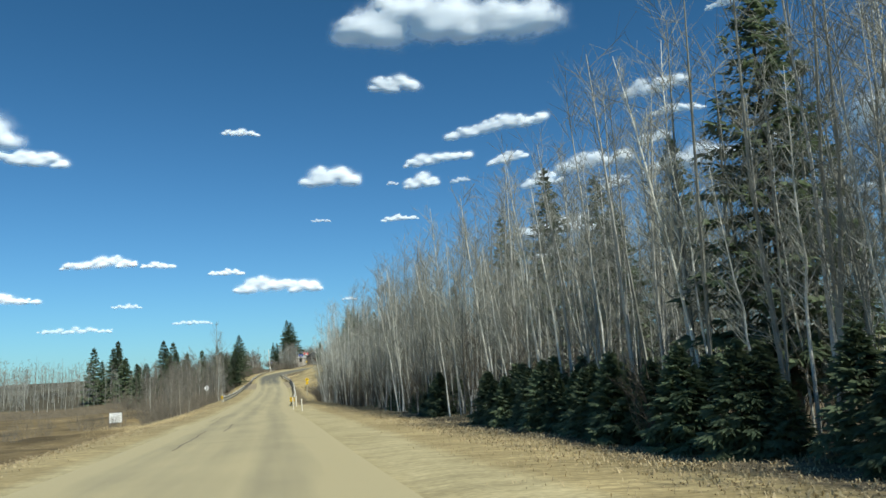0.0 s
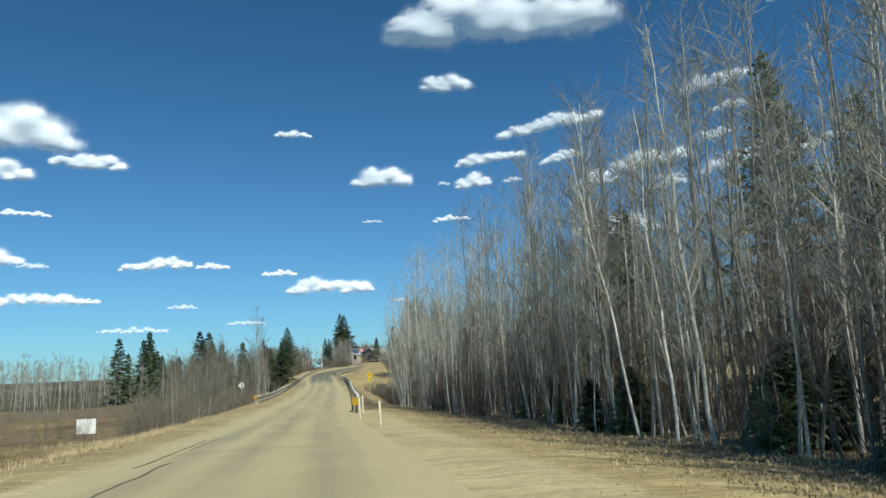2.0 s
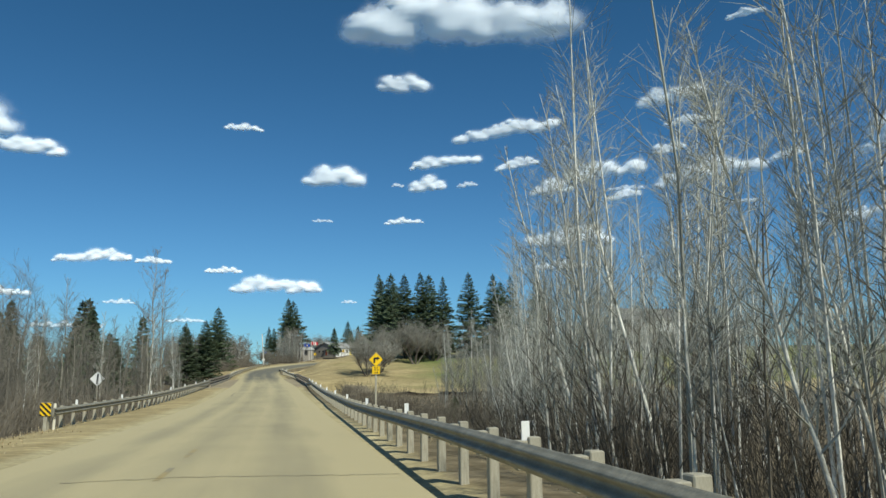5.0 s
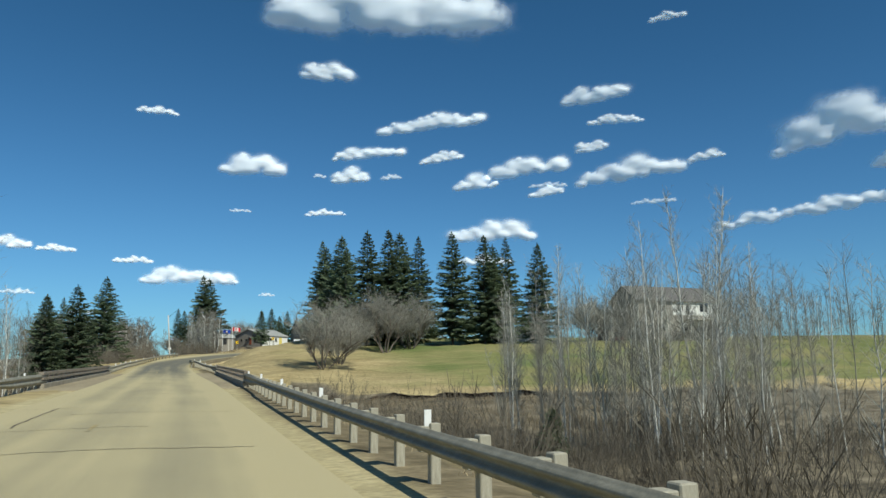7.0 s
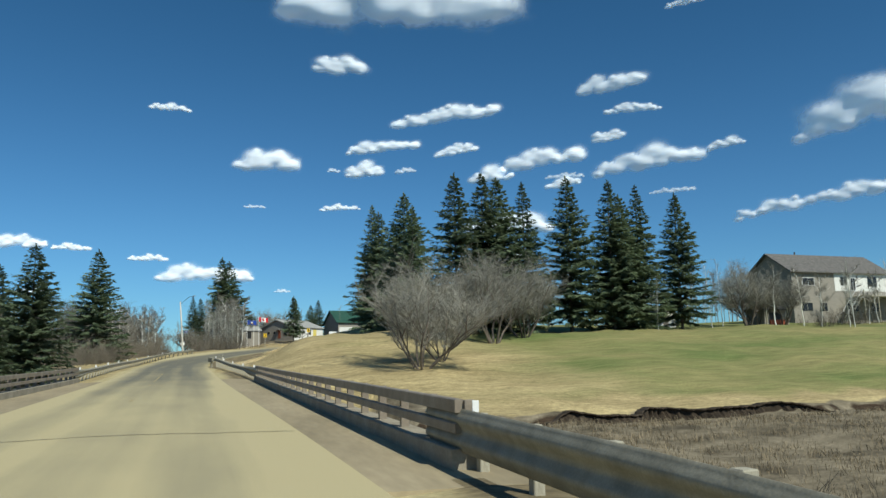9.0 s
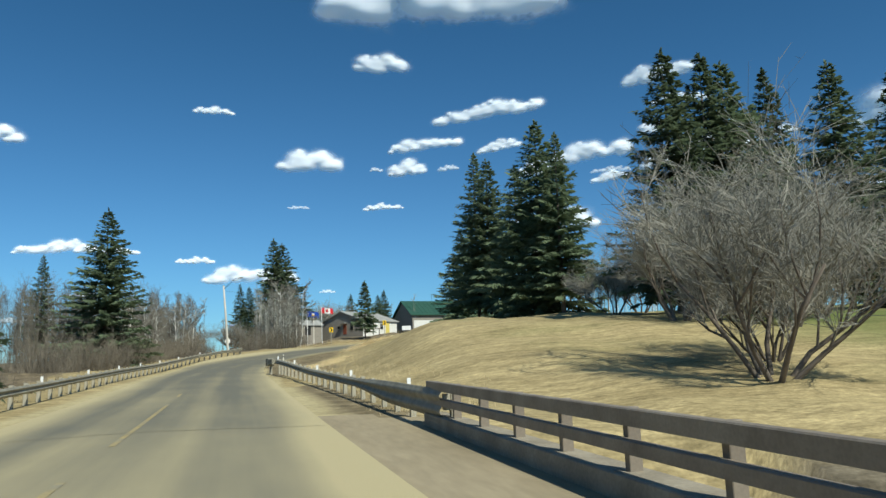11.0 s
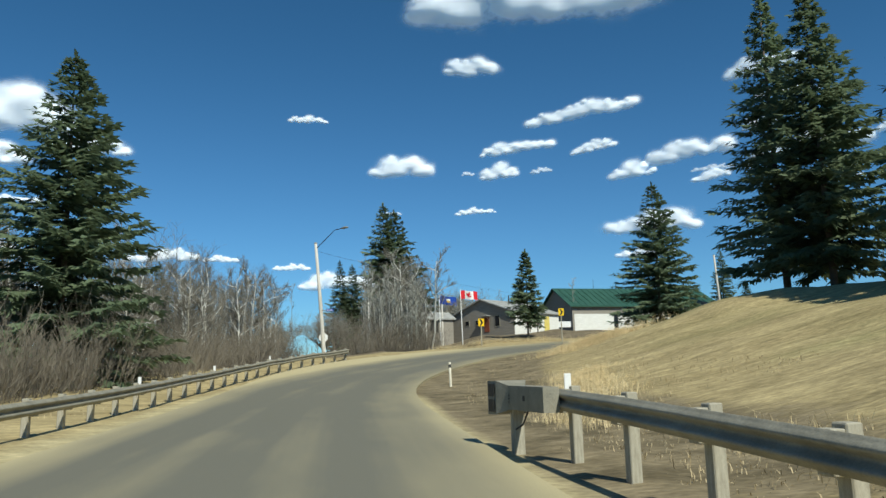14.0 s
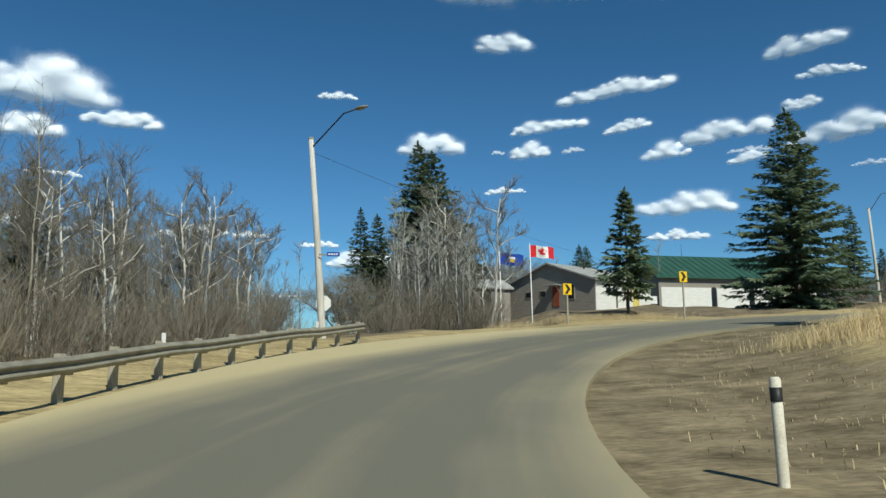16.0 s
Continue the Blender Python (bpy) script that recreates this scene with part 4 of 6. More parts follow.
spots = []
for k in range(1300):
    y = g.uniform(-25, 170)
    if y > 118 and k % 2:
        continue
    spots.append((road_x(y) + float(np.interp(y, EDGE_Y, EDGE_D)) + 0.8 + 26 * g.random() ** 1.7, y, g.uniform(7, 14) if y < 88 else g.uniform(7, 13.2)))
saplings = []
for k in range(700):
    y = g.uniform(34, 104) if k < 560 else g.uniform(104, 168)
    saplings.append((road_x(y) + float(np.interp(y, EDGE_Y, EDGE_D)) + 0.4 + 7 * g.random() ** 1.4, y, g.uniform(2.2, 5.5)))
joined_wood("background_wood", "thick stand of bare grey trees deeper in the wood", [p for p in spots if p[1] < 88], 5, 34, 1.0, "twig", 0.55, 0.8, 9)
joined_wood("creekside_wood", "thick stand of thin bare grey saplings above the creek", [p for p in spots if p[1] >= 88], 15, 34, 0.8, "twig", 0.6, 0.55, 8)
joined_wood("underbrush", "dense grey-brown saplings and brush under the aspens", saplings, 25, 22, 0.8, "shrub", 0.15, 0.9, 5)
spots = [(float(np.interp(y, [284, 310, 350], [-30, -25, -19])) - 14 * g.random(), y, g.uniform(4.5, 9.5)) for y in [g.uniform(306, 352) for _ in range(400)]]
spots += [(road_x(y) - 14 - float(np.interp(y, [150, 180, 205], [3.5, 12, 22])) * g.random(), y, g.uniform(6, 10.5)) for y in [g.uniform(150, 280) for _ in range(270)]]
joined_wood("left_wood", "thick stand of bare brown trees left of the road", spots, 8, 38, 1.0, "browntwig", 0.12, 0.8, 7)
spots = [(-36 - 90 * f + g.gauss(0, 5), 228 + g.uniform(-15, 50) + 20 * f, g.uniform(6, 11.5)) for f in [g.random() for _ in range(150)]]
spots += [(g.uniform(-175, -58), g.uniform(205, 275), g.uniform(5.5, 11)) for _ in range(340)]
spots += [(g.uniform(-460, -120), g.uniform(250, 620), g.uniform(8, 13)) for _ in range(420)]
spots += [(g.uniform(-900, -300), g.uniform(500, 1400), g.uniform(10, 16)) for _ in range(300)]
spots += [(g.uniform(-10.0, -3.0), g.uniform(347, 366), g.uniform(4, 11)) for _ in range(70)]
spots += [(g.uniform(-60, 30), g.uniform(380, 460), g.uniform(7, 11)) for _ in range(60)]
by_creek = [(g.gauss(*a), g.gauss(*b), g.uniform(5.5, 11)) for a, b, n_ in (((16.5, 1.8), (195.5, 1.8), 14), ((19.5, 2.4), (189.5, 2.4), 24), ((21.0, 2.6), (182.5, 2.6), 28), ((27.0, 4.0), (188.0, 4.0), 28)) for _ in range(n_)]
joined_wood("creek_saplings", "thin bare grey saplings crowding the creek flat", by_creek, 35, 44, 0.75, "greybrown", 0.15, 0.6, 9)
slope = [(g.uniform(26, 66), g.uniform(291, 325), g.uniform(4.5, 8.5)) for _ in range(110)] + [(g.uniform(62, 150), g.uniform(292, 335), g.uniform(7, 12)) for _ in range(150)] + [(g.uniform(100, 160), g.uniform(225, 292), g.uniform(6, 11)) for _ in range(130)]
joined_wood("lawn_edge_wood", "dense bare brown wood beyond the lawn and the house", slope, 16, 34, 1.5, "browntwig", 0.25, 0.9, 6)
joined_wood("far_wood", "far belts of bare brown trees on the valley side", spots, 6, 16, 3.5, "twig", 0.25)
for t in ASPENS + BUSHY + BROWN + BIRCHES + [BARE_FOOT, DEAD] + OLD + SPRUCES + THIN + ROUND:
    for o in (*t.children, t):
        bpy.data.objects.remove(o)


# ---------- small helpers for built things ----------
def piece(name, me, parent, m):
    o = new(name, me)
    o.parent = parent
    o.matrix_basis = m
    return o


def box_mesh(name, dims, material, bevel=0.01, origin=(0, 0, 0)):
    bm = bmesh.new()
    x, y, z = dims
    ox, oy, oz = origin
    box(bm, ox - x / 2, oy - y / 2, oz, ox + x / 2, oy + y / 2, oz + z, bevel=bevel)
    me = bpy.data.meshes.new(name)
    bm.to_mesh(me)
    bm.free()
    me.materials.append(material)
    return me


def box_part(name, parent, material, x0, y0, z0, x1, y1, z1, bevel=0.01, label=""):
    bm = bmesh.new()
    box(bm, x0, y0, z0, x1, y1, z1, bevel=bevel)
    return part(name, bm, material, parent, label)


def tube_part(name, parent, material, pts, radii, sides=8, label=""):
    vs, fs = [], []
    tube(vs, fs, [Vector(p) for p in pts], radii, sides)
    o = raw(name, vs, fs, material, parent, smooth=True)
    if label:
        o["label"] = label
    return o


def plate(name, parent, material, outline, y, thick=0.004, label=""):
    """A thin plate in the xz plane that faces -y."""
    n = len(outline)
    vs = [(x, y, z) for x, z in outline] + [(x, y + thick, z) for x, z in outline]
    fs = [tuple(range(n)), tuple(range(2 * n - 1, n - 1, -1))] + [(i, n + i, n + (i + 1) % n, (i + 1) % n) for i in range(n)]
    o = raw(name, vs, [f[::-1] for f in fs], material, parent)
    if label:
        o["label"] = label
    return o


def road_z(x, y):
    d, z, s = near_road([x], [y])
    return float(z[0] + camber(d, s)[0] - 0.02 * abs(d[0]))


def along(line, step):
    """Points every step metres along a plan line of (y, x) pairs, with headings."""
    ys, xs = np.array([p[0] for p in line], float), np.array([p[1] for p in line], float)
    fy = np.linspace(ys[0], ys[-1], 400)
    fxs = np.interp(fy, ys, xs)
    k = np.ones(41) / 41
    pad = np.pad(fxs, 20, "reflect", reflect_type="odd")
    fxs = np.convolve(pad, k, "valid")
    run = np.r_[0, np.cumsum(np.hypot(np.diff(fxs), np.diff(fy)))]
    out = []
    for s in np.linspace(0, run[-1], max(2, round(run[-1] / step) + 1)):
        x, y = np.interp(s, run, fxs), np.interp(s, run, fy)
        x2, y2 = np.interp(s + 0.5, run, fxs), np.interp(s + 0.5, run, fy)
        if s + 0.5 > run[-1]:
            x2, y2 = 2 * x - np.interp(s - 0.5, run, fxs), 2 * y - np.interp(s - 0.5, run, fy)
        out.append((float(x), float(y), math.atan2(y2 - y, x2 - x)))
    return out


W_FRONT = tuple((0.042 - 0.041 * math.cos(4 * math.pi * k / 16), 0.765 - 0.31 * k / 16) for k in range(17))
RAIL_POST = box_mesh("post", (0.145, 0.17, 1.10), M["post"], 0.012, (0, 0, -0.3))
RAIL_BLOCK = box_mesh("blockout", (0.13, 0.20, 0.34), M["post"], 0.01, (0, 0, 0.42))
REFLECT = box_mesh("reflector", (0.02, 0.10, 0.26), M["white"], 0.004, (0, 0, 0.72))


def rail_z(x, y):
    """Height under a rail: the road, and a little more where the last length climbs to the terminal."""
    lift = 0.24 * float(smooth(262, 280, y)) if x > -8 and y > 250 else 0.0
    return road_z(x, y) + lift + (0.19 * float(1 - smooth(112, 138, y)) if x > -4 and y < 140 else 0.0)


def guardrail(label, line, side):
    """Corrugated steel beam on timber posts; side is +1 where the road lies to the line's left."""
    t = thing("guardrail", label, "guardrail", "guardrails")
    pts = along(line, 1.905)
    for i, (x, y, a) in enumerate(pts):
        z = rail_z(x, y)
        nx_, ny_ = math.sin(a) * side, -math.cos(a) * side
        m = Matrix.Translation((x + nx_ * 0.24, y + ny_ * 0.24, z)) @ Matrix.Rotation(a + math.pi / 2, 4, "Z")
        piece("post", RAIL_POST, t, m)
        piece("blockout", RAIL_BLOCK, t, Matrix.Translation((x + nx_ * 0.085, y + ny_ * 0.085, z)) @ Matrix.Rotation(a + math.pi / 2, 4, "Z"))
        if i % 5 == 2:
            piece("reflector", REFLECT, t, Matrix.Translation((x + nx_ * 0.15, y + ny_ * 0.15, z)) @ Matrix.Rotation(a, 4, "Z"))
    for i in range(0, len(pts) - 1, 4):  # beams deepen where they meet the bridge
        run = pts[i : i + 5]
        vs, fs = [], []
        prof = [(d, h) for d, h in W_FRONT] + [(d - 0.006, h) for d, h in W_FRONT[::-1]]
        n = len(prof)
        for x, y, a in run:
            z = rail_z(x, y)
            nx_, ny_ = math.sin(a) * side, -math.cos(a) * side
            wide = float(max(smooth(187, 194, y) * (1 - smooth(215, 220, y)), smooth(220, 230, y) * (1 - smooth(244, 251, y))))
            for d, h in prof:
                vs.append((x - nx_ * d, y - ny_ * d, z + 0.765 + 0.09 * wide - (0.765 - h) * (1 + wide)))
        for j in range(len(run) - 1):
            for k in range(n):
                p, q = j * n + k, j * n + (k + 1) % n
                fs.append((p, q, q + n, p + n))
        raw("beam", vs, fs, M["galv"], t, smooth=True)
    return t


RIGHT_A = ((98.0, -1.18), (112, -1.15), (150, -1.5), (199.3, -2.25))
RIGHT_B = ((239.2, -3.55), (250, -4.15), (258, -4.75), (267, -5.5), (280.3, -6.8))
LEFT_A = ((135.6, -13.0), (160, -13.2), (202, -14.05))
LEFT_B = ((243, -15.2), (266, -16.1), (285, -16.6), (300, -16.4), (312, -15.2), (320, -13.2), (326, -10.9))
guardrail("corrugated steel guardrail on timber posts before the bridge", RIGHT_A, 1)
guardrail("corrugated steel guardrail on timber posts beyond the bridge", RIGHT_B, 1)
guardrail("corrugated steel guardrail on timber posts across the road", LEFT_A, -1)
guardrail("long corrugated steel guardrail on timber posts round the bend", LEFT_B, -1)


def bridge_rail(label, x0, y0, x1, y1, side):
    """Two box rails on short steel posts over a concrete kerb."""
    t = thing("bridge_railing", label, "railing", "bridge railings")
    n = 23
    px = [x0 + (x1 - x0) * i / n for i in range(n + 1)]
    py = [y0 + (y1 - y0) * i / n for i in range(n + 1)]
    pz = [road_z(x, y) for x, y in zip(px, py)]
    a = math.atan2(y1 - y0, x1 - x0)
    me = box_mesh("post", (0.12, 0.16, 0.72), M["brown"], 0.008, (0, 0, 0.26))
    for x, y, z in zip(px, py, pz):
        piece("post", me, t, Matrix.Translation((x + 0.14 * side, y, z)) @ Matrix.Rotation(a, 4, "Z"))
    for nm, lo, hi, wd, off, mm in (("rail", 0.80, 0.99, 0.14, 0.0, "brown"), ("rail", 0.50, 0.65, 0.14, 0.0, "brown"), ("kerb", -0.4, 0.28, 0.5, 0.12, "concrete")):
        vs, fs = [], []
        for x, y, z in zip(px, py, pz):
            for dx, h in ((-wd / 2, lo), (-wd / 2, hi - 0.015), (-wd / 2 + 0.015, hi), (wd / 2 - 0.015, hi), (wd / 2, hi - 0.015), (wd / 2, lo)):
                vs.append((x + (dx + off) if side > 0 else x + dx - off, y, z + h))
        for j in range(n):
            for k in range(6):
                p, q = j * 6 + k, j * 6 + (k + 1) % 6
                fs.append((q, p, p + 6, q + 6))
        fs.append(tuple(range(6)))
        fs.append(tuple(range(n * 6 + 5, n * 6 - 1, -1)))
        raw(nm, vs, fs, M[mm], t)
    return t


M["brown"] = mat("weathered_steel", (0.20, 0.165, 0.13), (0.31, 0.265, 0.21), 2, 0.6, 0.2, 0.05, fine=0.1)
bridge_rail("two-bar brown steel bridge railing on a concrete kerb", -2.25, 197.6, -3.55, 240.6, 1)
bridge_rail("two-bar brown steel bridge railing on a kerb across the road", -13.95, 200.4, -15.25, 244.6, -1)


M["dust"] = mat("road_dust", (0.25, 0.205, 0.13), (0.38, 0.315, 0.205), 0.5, 0.95, fine=0.1, stretch=(1, 0.2, 1))


def bridge_deck():
    t = tagged(strip("bridge_deck", -6.6, 6.2, 196, 245, M["dust"], dz=-0.05, crown=0.012, thick=0.9), "dusty bridge deck beside the traffic lanes", "bridge", kind="structure")
    return t


bridge_deck()


def stripes(t, w, h, m, up=1):
    """A yellow board with black diagonal stripes that faces local -y; its foot is at the origin of m."""
    board = plate("board", t, M["yellow"], ((-w / 2, 0), (w / 2, 0), (w / 2, h), (-w / 2, h)), -0.004)
    board.matrix_basis = m
    b = 0.105
    for k in range(-5, 9):
        lo_ = -w / 2 + 2 * b * k
        cut = [(lo_, 0), (lo_ + b, 0), (lo_ + b + h * up, h), (lo_ + h * up, h)]
        for bound, sg in ((-w / 2, 1), (w / 2, -1)):
            kept = []
            for i in range(len(cut)):
                p, q = cut[i], cut[(i + 1) % len(cut)]
                pin, qin = (p[0] - bound) * sg >= 0, (q[0] - bound) * sg >= 0
                if pin:
                    kept.append(p)
                if pin != qin:
                    f = (bound - p[0]) / (q[0] - p[0])
                    kept.append((bound, p[1] + f * (q[1] - p[1])))
            cut = kept
        if len(cut) > 2:
            plate("stripe", t, M["black"], cut, -0.008, 0.003).matrix_basis = m


def striped_marker(name, label, x, y, w, h, up=1):
    """Yellow and black diagonal hazard board on the blunt end of a guardrail."""
    t = thing(name, label, "road sign", "hazard markers")
    t.matrix_basis = pose(x, y, road_z(x, y))
    box_part("backing", t, M["galv"], -w / 2 - 0.02, 0.012, 0.47, w / 2 + 0.02, 0.2, 0.47 + h + 0.03, 0.015)
    stripes(t, w, h, Matrix.Translation((0, 0, 0.48)), up)
    box_part("leg", t, M["post"], -0.07, 0.03, -0.3, 0.07, 0.17, 0.47, 0.01)
    return t


striped_marker("hazard_marker", "narrow yellow and black striped hazard board across the road", -13.25, 135.3, 0.40, 0.5, -1)


def delineator(x, y, h=1.05, band=False, lean=0.0):
    t = thing("delineator_post", "pale wooden roadside marker post", "post", "roadside marker posts")
    z = land_z(x, y)
    t.matrix_basis = pose(x, y, z, 0, lean, 0)
    tube_part("shaft", t, M["postwhite"], ((0, 0, -0.3), (0, 0, h - 0.02), (0, 0, h)), (0.058, 0.055, 0.035), 10)
    if band:
        t["label"] = "white marker post with a black band at the bend"
        tube_part("band", t, M["black"], ((0, 0, h - 0.24), (0, 0, h - 0.10)), (0.059, 0.059), 10)
    return t


M["postwhite"] = mat("chalky_paint", (0.52, 0.48, 0.38), (0.72, 0.68, 0.56), 3, 0.85, fine=0.12)
for x, y, h, ln in ((-0.05, 77.9, 1.25, -2), (-1.0, 87.4, 1.3, -2), (-0.72, 95.6, 1.3, -1), (-13.05, 135.8, 1.0, 0)):
    delineator(x, y, h, lean=ln)
delineator(-5.95, 302.74, 1.05, True, -1.5)


def end_terminal(label, x, y, a, side=1, board=False):
    """Energy-absorbing head on a guardrail's last length; side is +1 where the road lies to the left of its heading."""
    t = thing("guardrail_terminal", label, "guardrail end", "guardrail terminals")
    t.matrix_basis = Matrix.Translation((x, y, rail_z(x, y))) @ Matrix.Rotation(a, 4, "Z")
    # local x runs along the rail towards its end
    vs, fs = [], []
    secs = ((-0.62, 0.12, 0.42, 0.78), (0.85, 0.13, 0.42, 0.80), (0.95, 0.14, 0.42, 0.80), (1.25, 0.26, 0.34, 0.88), (1.62, 0.29, 0.33, 0.88))
    for sx, hw, lo, hi in secs:
        for yy, zz_ in ((-hw, lo), (hw, lo), (hw, hi), (-hw, hi)):
            vs.append((sx, yy + 0.03 * side, zz_))
    for i in range(len(secs) - 1):
        for k in range(4):
            p, q = i * 4 + k, i * 4 + (k + 1) % 4
            fs.append((p, q, q + 4, p + 4))
    fs += [(3, 2, 1, 0), tuple(range(len(vs) - 4, len(vs)))]
    raw("head", vs, fs, M["galv"], t)

    def fitting(name, x0, y0, z0, x1, y1, z1, material="black"):
        box_part(name, t, M[material], x0, min(y0 * side, y1 * side), z0, x1, max(y0 * side, y1 * side), z1, 0.0)

    if board:
        m = Matrix.Translation((1.625, 0.03 * side, 0.335)) @ Matrix.Rotation(radians(90), 4, "Z")
        stripes(t, 0.56, 0.54, m)
    else:
        # black plates put the shade of two hollows on the solid head
        for lo, hi in ((0.38, 0.58), (0.63, 0.83)):
            fitting("recess", 1.28, 0.315, lo, 1.58, 0.324, hi)
    for k in range(3):
        fitting("lettering_bar", 0.90, 0.172, 0.53 + 0.05 * k, 0.925, 0.178, 0.56 + 0.05 * k)
    # flat black plate painting the shade inside a hole
    fitting("slot", 0.18, 0.158, 0.57, 0.27, 0.164, 0.65)
    fitting("strut", 0.95, -0.08, -0.5, 1.10, 0.10, 0.42, "post")
    tube_part("anchor_cable", t, M["black"], ((0.3, 0.05 * side, 0.45), (0.6, 0.06 * side, 0.20), (1.0, 0.06 * side, 0.1)), (0.015, 0.015, 0.015), 6)
    return t


end_terminal("grey steel impact head on the guardrail's end by the bend", -7.02, 280.64, math.atan2(2.2, -0.27))
end_terminal("grey steel impact head with a yellow and black striped board", -1.18, 97.42, radians(-90), -1, True)


# ---------- signs ----------
def text_part(name, body, size, parent, m, material):
    cu = bpy.data.curves.new(name, "FONT")
    cu.body, cu.size, cu.align_x, cu.align_y, cu.extrude = body, size, "CENTER", "CENTER", 0.001
    cu.materials.append(material)
    o = new(name, cu)
    o.parent = parent
    o.matrix_basis = m
    return o


def diamond(c, r):
    return ((0, c - r), (r, c), (0, c + r), (-r, c))


def curve_sign():
    x, y = 0.9, 147.7
    t = thing("curve_warning_sign", "yellow right-turn warning sign with a speed plate below", "road sign")
    t.matrix_basis = pose(x, y, land_z(x, y), 0, 0, 3)
    h = 1.25 - land_z(x, y)
    box_part("post", t, M["post"], -0.05, 0.03, -0.4, 0.05, 0.13, h + 0.45, 0.008)
    plate("panel", t, M["yellow"], diamond(h, 0.41), 0.0, label="yellow diamond panel")
    w = 0.055
    plate("arrow_stem", t, M["black"], ((-0.16, h - 0.19), (-0.16 + 2 * w, h - 0.19), (-0.16 + 2 * w, h + 0.015), (0.06, h + 0.015), (0.06, h + 0.015 + 2 * w), (-0.12, h + 0.015 + 2 * w), (-0.16, h + 0.075)), -0.004, 0.003)
    plate("arrow_head", t, M["black"], ((0.06, h - 0.045), (0.22, h + 0.07), (0.06, h + 0.185)), -0.004, 0.003)
    h2 = h - 0.61
    plate("speed_plate", t, M["yellow"], ((-0.225, h2 - 0.225), (0.225, h2 - 0.225), (0.225, h2 + 0.225), (-0.225, h2 + 0.225)), 0.0, label="yellow square plate reading 35")
    text_part("numerals", "35", 0.33, t, pose(0, -0.006, h2 + 0.045, 90, 0, 0), M["black"])
    plate("unit_bar", t, M["black"], ((-0.12, h2 - 0.165), (0.12, h2 - 0.165), (0.12, h2 - 0.12), (-0.12, h2 - 0.12)), -0.004, 0.003)
    return t


curve_sign()


def lane_sign():
    x, y = -19.85, 171.1
    t = thing("diamond_sign", "white diamond road sign with a black bar on a post", "road sign")
    z = land_z(x, y)
    t.matrix_basis = pose(x, y, z, 0, 0, -5)
    h = 0.5 - z
    box_part("post", t, M["post"], -0.05, 0.03, -0.4, 0.05, 0.13, h + 0.5, 0.008)
    plate("panel", t, M["white"], diamond(h, 0.60), 0.0)
    plate("bar", t, M["black"], ((-0.08, h - 0.42), (0.06, h - 0.42), (0.10, h + 0.42), (-0.02, h + 0.42)), -0.004, 0.003)
    return t


lane_sign()


def field_board():
    x, y = -24.0, 108.3
    z = land_z(x, y)
    t = thing("notice_board", "blank white notice board in a dark wooden frame in the field", "sign")
    t.matrix_basis = pose(x, y, z, 0, 0, 12)
    h = -1.65 - z
    box_part("board", t, M["white"], -0.76, 0.0, h - 1.30, 0.76, 0.04, h - 0.03, 0.004)
    for a in ((-0.81, -0.02, h - 1.36, 0.81, 0.05, h - 1.30), (-0.81, -0.02, h - 0.03, 0.81, 0.05, h + 0.03), (-0.81, -0.02, h - 1.30, -0.76, 0.05, h - 0.03), (0.76, -0.02, h - 1.30, 0.81, 0.05, h - 0.03)):
        box_part("frame_bar", t, M["darkbark"], *a, 0.004)
    for sx in (-0.6, 0.6):
        box_part("leg", t, M["post"], sx - 0.05, 0.055, -0.4, sx + 0.05, 0.155, h, 0.006)
    return t


field_board()


def chevron_sign(x, y, zc):
    z = land_z(x, y)
    t = thing("chevron_sign", "yellow sign with a black right-pointing chevron on a wooden post", "road sign", "chevron signs at the bend")
    t.matrix_basis = pose(x, y, z, 0, 0, 8)
    h = zc - z
    box_part("post", t, M["post"], -0.05, 0.03, -0.4, 0.05, 0.13, h + 0.35, 0.008)
    plate("panel", t, M["yellow"], ((-0.3, h - 0.38), (0.3, h - 0.38), (0.3, h + 0.38), (-0.3, h + 0.38)), 0.0)
    plate("chevron", t, M["black"], ((-0.2, h - 0.32), (0.0, h - 0.32), (0.22, h), (0.0, h + 0.32), (-0.2, h + 0.32), (0.0, h)), -0.004, 0.003)
    return t


chevron_sign(2.03, 346.5, 8.77)
chevron_sign(10.87, 348.5, 9.86)


